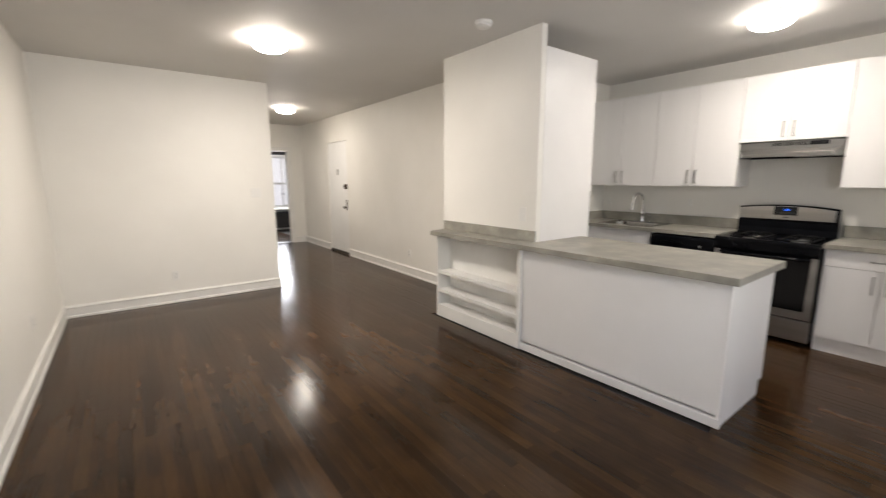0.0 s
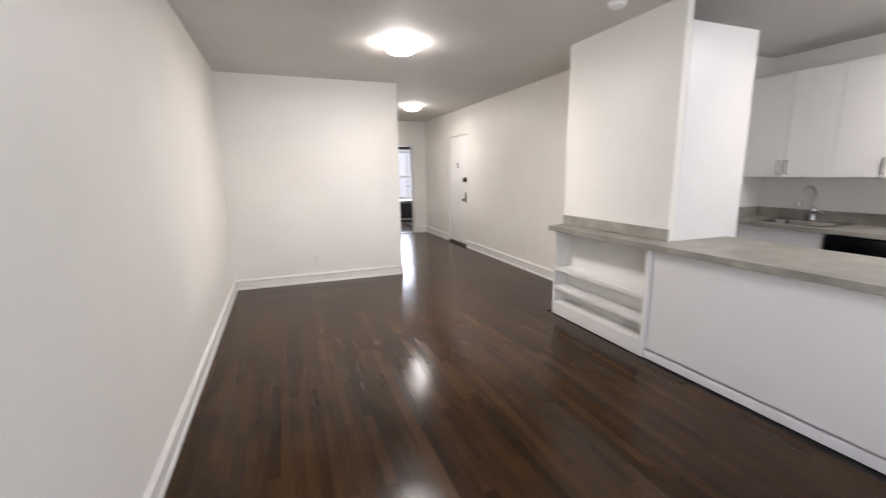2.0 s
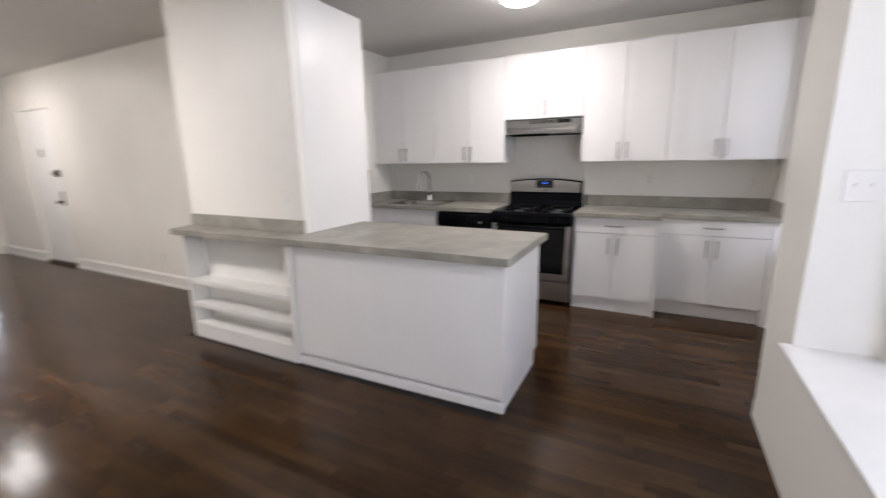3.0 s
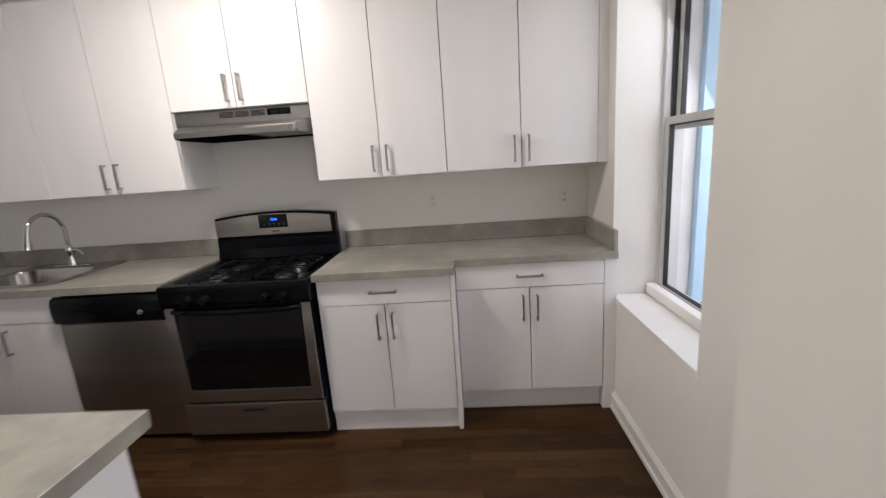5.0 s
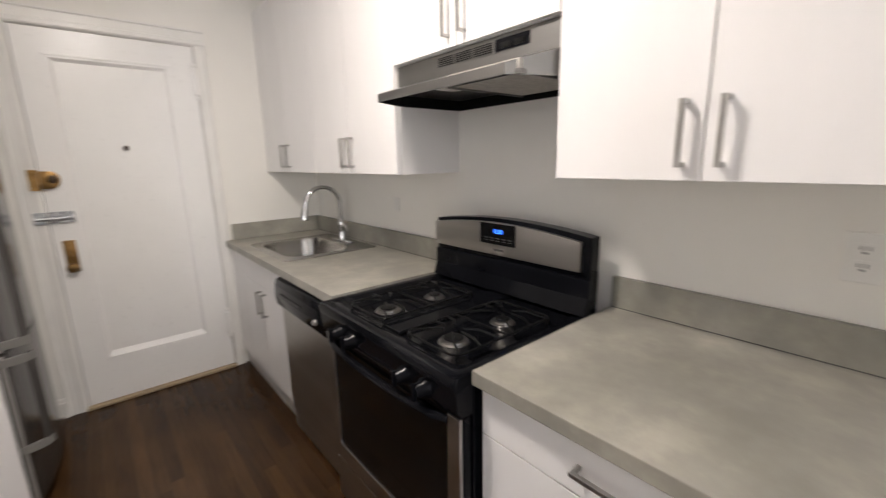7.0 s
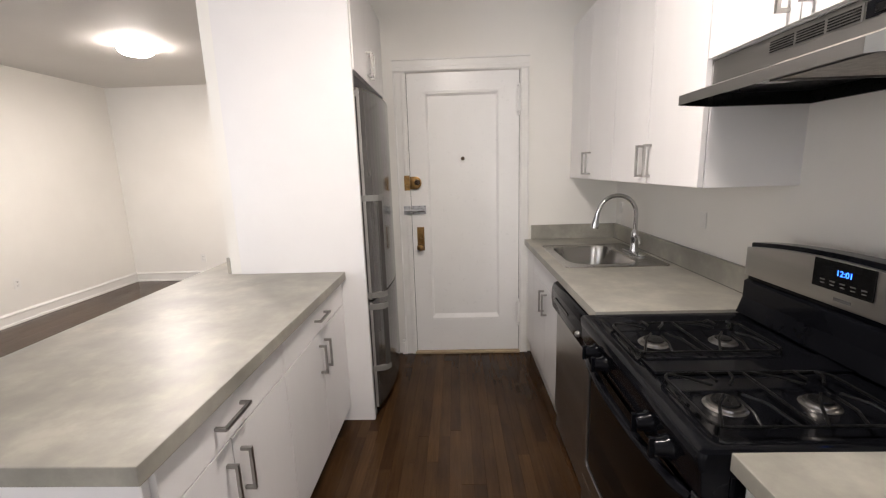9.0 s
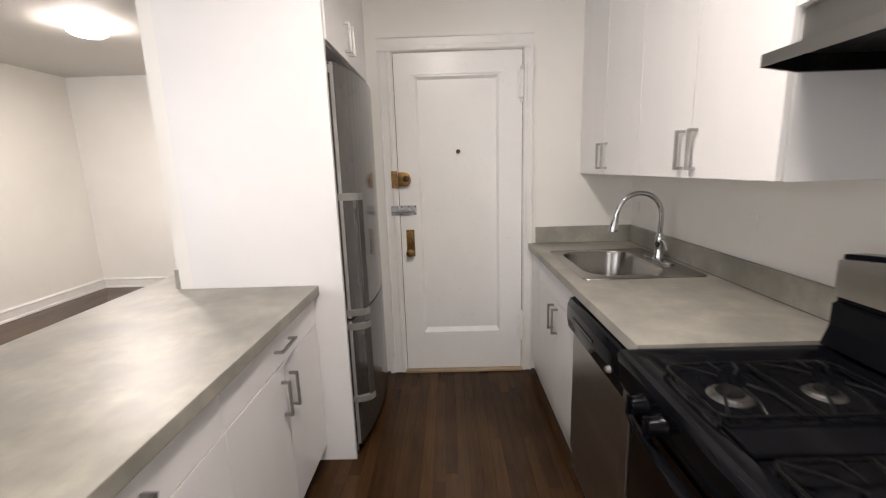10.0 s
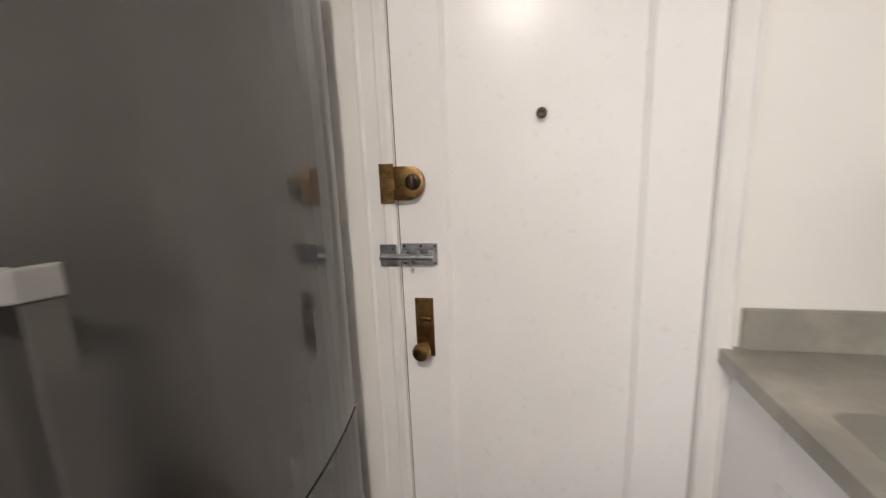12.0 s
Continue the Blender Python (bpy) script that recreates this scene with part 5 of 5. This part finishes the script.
def fire_escape():
    t = thing("fire_escape", (4.5, -1.7, 0.2), "iron fire escape balcony outside the kitchen window", "fire escape")
    ya, yb, xa, xb, z = -1.26, -2.34, 2.6, 5.40, 0.45
    part("frame", boxes((xa, xb, ya - 0.03, ya, z - 0.05, z), (xa, xb, yb, yb + 0.03, z - 0.05, z), (xa, xa + 0.03, yb + 0.03, ya - 0.03, z - 0.05, z), (xb - 0.03, xb, yb + 0.03, ya - 0.03, z - 0.05, z)), M["iron"], t)
    for i in range(19):
        y = ya - 0.056 - i * 0.054
        part("slat", boxes((xa + 0.031, xb - 0.031, y - 0.018, y + 0.004, z - 0.030, z)), M["grate"], t)
    for rz in (0.60, 0.88, 1.19):
        for a, b in (((xa, yb, rz), (xb, yb, rz)), ((xb, ya, rz), (xb, yb, rz))):
            bm = bmesh.new()
            rod(bm, a, b, 0.008, sides=8)
            part("rail", bm, M["grate"], t)
    for px, py, top in ((xa, yb, 1.19), (4.0, yb, 1.19), (xb, yb, 1.19), (xb, -1.75, 3.2), (xb, ya, 1.19)):
        bm = bmesh.new()
        rod(bm, (px, py, z - 0.05), (px, py, top), 0.012, sides=8)
        part("post", bm, M["iron"], t)
    for px in (xa + 0.2, xb - 0.2):
        bm = bmesh.new()
        rod(bm, (px, yb + 0.02, z - 0.05), (px, YO - 0.02, z - 0.9), 0.014, sides=8)
        part("bracket", bm, M["iron"], t)


fire_escape()


def street_tree(x, y, lean, seed, height=3.1):
    rng = random.Random(seed)
    t = thing("street_tree", (x, y, GZ), "street tree with dark bark and sparse spring leaves", "tree")
    bm = bmesh.new()
    fork = Vector((x + lean[0], y + lean[1], GZ + height))
    tube(bm, [(x, y, GZ - 0.05), (x + lean[0] * 0.12, y + lean[1] * 0.12, GZ + height * 0.33), (x + lean[0] * 0.5, y + lean[1] * 0.5, GZ + height * 0.66), fork], [0.24, 0.18, 0.155, 0.15], 12)
    ends = []
    for i in range(5):
        a = 6.283 * i / 5 + rng.uniform(-0.4, 0.4)
        p = fork.copy()
        d = Vector((math.cos(a) * 0.85, math.sin(a) * 0.85, 1.0)).normalized()
        pts, rad = [p.copy()], [0.10]
        for k in range(7):
            d = (d + Vector((rng.uniform(-0.35, 0.35), rng.uniform(-0.35, 0.35), rng.uniform(-0.1, 0.25)))).normalized()
            p = p + d * 0.62
            pts.append(p.copy())
            rad.append(0.10 * (1 - (k + 1) / 7.6))
            if k > 0:
                q = p.copy()
                e = (d + Vector((rng.uniform(-1, 1), rng.uniform(-1, 1), rng.uniform(-0.3, 0.6)))).normalized()
                sp, sr = [q.copy()], [rad[-1] * 0.65 + 0.006]
                for j in range(4):
                    e = (e + Vector((rng.uniform(-0.3, 0.3), rng.uniform(-0.3, 0.3), rng.uniform(-0.1, 0.3)))).normalized()
                    q = q + e * 0.36
                    sp.append(q.copy())
                    sr.append(sr[0] * (1 - (j + 1) / 4.6))
                    ends.append(q.copy())
                tube(bm, sp, sr, 6)
            ends.append(p.copy())
        tube(bm, pts, rad, 8)
    part("trunk", bm, M["bark"], t, "dark forked trunk and limbs", True)
    bm = bmesh.new()
    for e in ends:
        for _ in range(5):
            c = e + Vector((rng.gauss(0, 0.22), rng.gauss(0, 0.22), rng.gauss(0, 0.2)))
            m = Matrix.Translation(c) @ Euler((rng.uniform(0, 6.28), rng.uniform(0, 6.28), rng.uniform(0, 6.28))).to_matrix().to_4x4()
            s = rng.uniform(0.03, 0.055)
            vs = [bm.verts.new(m @ Vector(v)) for v in ((0, -s, 0), (s * 0.5, 0, s * 0.15), (0, s, 0), (-s * 0.5, 0, s * 0.15))]
            bm.faces.new(vs)
    part("crown", bm, M["leaf"], t, "sparse light green leaves")


street_tree(12.6, -6.95, (0.10, -0.62), 4, 3.0)


def parked_car(x, y, paint, label, heading=0.0):
    """A saloon; its tail looks to -x before it is turned."""
    t = thing("parked_car", (0, 0, 0), label, "car", "parked cars")
    z = 0
    side = [(-2.2, 0.32), (-2.25, 0.62), (-2.18, 0.90), (-1.72, 0.97), (-1.05, 1.36), (-0.2, 1.45), (0.55, 1.38), (1.25, 0.98), (2.05, 0.84), (2.22, 0.60), (2.2, 0.30)]
    bm = bmesh.new()
    rows = []
    for w, k in ((-0.86, 0.90), (-0.90, 1.0), (0.90, 1.0), (0.86, 0.90)):
        rows.append([bm.verts.new((px, w * (1.0 if pz < 1.0 else 0.80), pz)) for px, pz in side])
    for r0, r1 in zip(rows, rows[1:]):
        for i in range(len(side)):
            j = (i + 1) % len(side)
            bm.faces.new((r0[i], r0[j], r1[j], r1[i]))
    bm.faces.new(rows[0])
    bm.faces.new(list(reversed(rows[-1])))
    bmesh.ops.recalc_face_normals(bm, faces=bm.faces)
    part("body", bm, paint, t, "", False)
    bm = prism([(-1.66, 1.0), (-1.08, 1.345), (-1.12, 1.36), (-1.72, 1.0)], "y", -0.62, 0.62)
    part("rear_window", bm, M["car_glass"], t)
    for s in (-1, 1):
        part("side_window", prism([(-1.4, 1.02), (-0.95, 1.32), (0.45, 1.34), (1.05, 1.02)], "y", *sorted((s * 0.70, s * 0.875))), M["car_glass"], t)
        part("tail_light", boxes((-2.262, -2.17, *sorted((s * 0.46, s * 0.90)), 0.64, 0.78), bevel=0.035), M["tail"], t, "red tail light")
        for wx in (-1.38, 1.38):
            bm = bmesh.new()
            lathe(bm, (wx, s * 0.80, 0.32), [(0.18, -0.10), (0.31, -0.10), (0.32, 0.0), (0.31, 0.10), (0.18, 0.10)], "y", 22)
            wh = part("wheel", bm, M["tyre"], t, "", True)
            bm = bmesh.new()
            lathe(bm, (wx, s * 0.80, 0.32), [(0.185, -0.105), (0.17, -0.112), (0.17, 0.112), (0.185, 0.105)], "y", 18)
            part("rim", bm, M["car_grey"], wh, "", True)
    part("licence_plate", boxes((-2.268, -2.25, -0.17, 0.17, 0.62, 0.74), bevel=0.003), M["plate"], t)
    part("bumper", boxes((-2.30, -2.05, -0.88, 0.88, 0.34, 0.56), bevel=0.05), paint, t)
    t.matrix_basis = pose(x, y, GZ - 0.12, 0, 0, heading)
    return t


parked_car(14.85, -8.35, M["car_black"], "black saloon parked at the kerb")
parked_car(27.5, -19.5, M["car_black"], "black saloon parked across the street", 180)
parked_car(21.0, -19.5, M["car_grey"], "silver saloon parked across the street", 180)

hill = bmesh.new()
hv = {}
for i in range(41):
    for j in range(13):
        hx, hy = -60 + i * 6, -26 - j * 5
        hv[i, j] = hill.verts.new((hx, hy, GZ - 0.2 + j * 2.7 + noise.noise(Vector((hx * 0.06, hy * 0.06, 0))) * (1.6 if j else 0.0)))
for i in range(40):
    for j in range(12):
        hill.faces.new((hv[i, j], hv[i + 1, j], hv[i + 1, j + 1], hv[i, j + 1]))
bmesh.ops.recalc_face_normals(hill, faces=hill.faces)
setting("hillside", hill, M["grass"], "grassy green hillside across the street", "hill")


def far_house():
    t = thing("apartment_building", (4, 24, GZ), "pale rendered apartment building behind the house", "building")
    part("wall", boxes((-14, 22, 24, 34, GZ - 0.1, 14)), M["facade"], t)
    part("roof", boxes((-14.3, 22.3, 23.7, 34.3, 14.001, 14.4)), M["concrete"], t)
    for fl in range(5):
        for i in range(11):
            x = -13.6 + i * 3.1
            z = -0.9 + fl * 3.0
            w = part("window", boxes((x, x + 1.3, 23.93, 23.999, z, z + 1.6)), M["masonry"], t)
            part("pane", boxes((x + 0.08, x + 1.22, 23.915, 23.929, z + 0.08, z + 1.52)), M["car_glass"], w)
            part("sill", boxes((x - 0.08, x + 1.38, 23.85, 23.999, z - 0.12, z - 0.001)), M["concrete"], w)


far_house()
dp = thing("downpipe", (7.05, 23.9, GZ), "pale grey downpipe on the building behind", "downpipe")
bm = bmesh.new()
rod(bm, (7.05, 23.92, GZ - 0.1), (7.05, 23.92, 13.9), 0.06, sides=12)
part("pipe", bm, M["vinyl"], dp, "", True)
for cz in (0.6, 3.4, 6.2, 9.0):
    part("clip", boxes((6.96, 7.14, 23.84, 23.999, cz, cz + 0.07), bevel=0.01), M["grate"], dp)

# ---- floor planks, along the rooms ----
PW = 0.0572
rng = random.Random(11)
plank_meshes = {}


def plank_data(length):
    key = round(length, 2)
    if key not in plank_meshes:
        w, l, c = PW / 2 - 0.0002, key / 2 - 0.0002, 0.0003
        bm = bmesh.new()
        rings = [[(-w, -l, -0.013), (w, -l, -0.013), (w, l, -0.013), (-w, l, -0.013)], [(-w, -l, -c), (w, -l, -c), (w, l, -c), (-w, l, -c)],
                 [(-w + c, -l + c, 0), (w - c, -l + c, 0), (w - c, l - c, 0), (-w + c, l - c, 0)]]
        vs = [[bm.verts.new(p) for p in r] for r in rings]
        for r0, r1 in zip(vs, vs[1:]):
            for j in range(4):
                bm.faces.new((r0[j], r0[(j + 1) % 4], r1[(j + 1) % 4], r1[j]))
        bm.faces.new(vs[2])
        plank_meshes[key] = mesh_of("plank", bm, M["plank"])
    return plank_meshes[key]


def runs(x):
    """The stretches of bare floor along the strip at x."""
    if x < HX0 - 0.03:
        return [(YL, YB)]
    if x < 2.51:
        return [(YL, HY + 2.75)]
    if x < 3.12:
        return [(YL, 0.80), (3.46, HY + 2.75)]
    if x < HX1:
        return [(YS, YD), (3.46, HY + 2.75)]
    if x < 3.42:
        return [(YS, YD)]
    return [(YS, YD + 0.02)]


field_v, field_f, singles = [], [], 0
strips = int((XW - XL) / PW)
for i in range(strips):
    x = XL + (i + 0.5) * PW
    for y0, y1 in runs(x):
        y = y0 - rng.choice((0.0, 0.15, 0.3, 0.45, 0.6))
        while y < y1 - 0.02:
            ln = rng.choice((0.35, 0.5, 0.6, 0.75, 0.9, 1.05, 1.3))
            a, b = max(y, y0), min(y + ln, y1)
            y += ln
            if b - a < 0.03:
                continue
            near = (0.25 < x < 2.5 and 0.55 < (a + b) / 2 < 3.3) or (3.35 < x < 4.4 and 0.0 < (a + b) / 2 < 2.4) or (2.5 < x < 4.0 and (a + b) / 2 < 0.5)
            dz, tx, ty = rng.uniform(-0.0004, 0.0003), rng.gauss(0, 0.0006), rng.gauss(0, 0.0075)
            if near and singles < 300:
                ob = new("plank", plank_data(b - a))
                ob.matrix_basis = pose(x, (a + b) / 2, dz, math.degrees(tx), math.degrees(ty), 0)
                ob.parent = floor
                singles += 1
                continue
            k = len(field_v)
            w, c = PW / 2 - 0.0002, 0.0003
            a, b = a + 0.0002, b - 0.0002
            up = -ty * w
            field_v += [(x - w, a, dz - up - c), (x + w, a, dz + up - c), (x + w, b, dz + up - c), (x - w, b, dz - up - c), (x - w + c, a + c, dz - up), (x + w - c, a + c, dz + up), (x + w - c, b - c, dz + up), (x - w + c, b - c, dz - up)]
            field_v += [(x - w, a, -0.013), (x + w, a, -0.013), (x + w, b, -0.013), (x - w, b, -0.013)]
            field_f += [(k + 4, k + 5, k + 6, k + 7)]
            for j in range(4):
                n2 = (j + 1) % 4
                field_f += [(k + j, k + n2, k + 4 + n2, k + 4 + j), (k + 8 + j, k + 8 + n2, k + n2, k + j)]
field = bpy.data.meshes.new("planks")
field.from_pydata(field_v, [], field_f)
field.materials.append(M["plank_field"])
fo = new("planks", field)
fo.parent = floor
tagged(fo, "dark stained oak floor strips", kind="stuff")
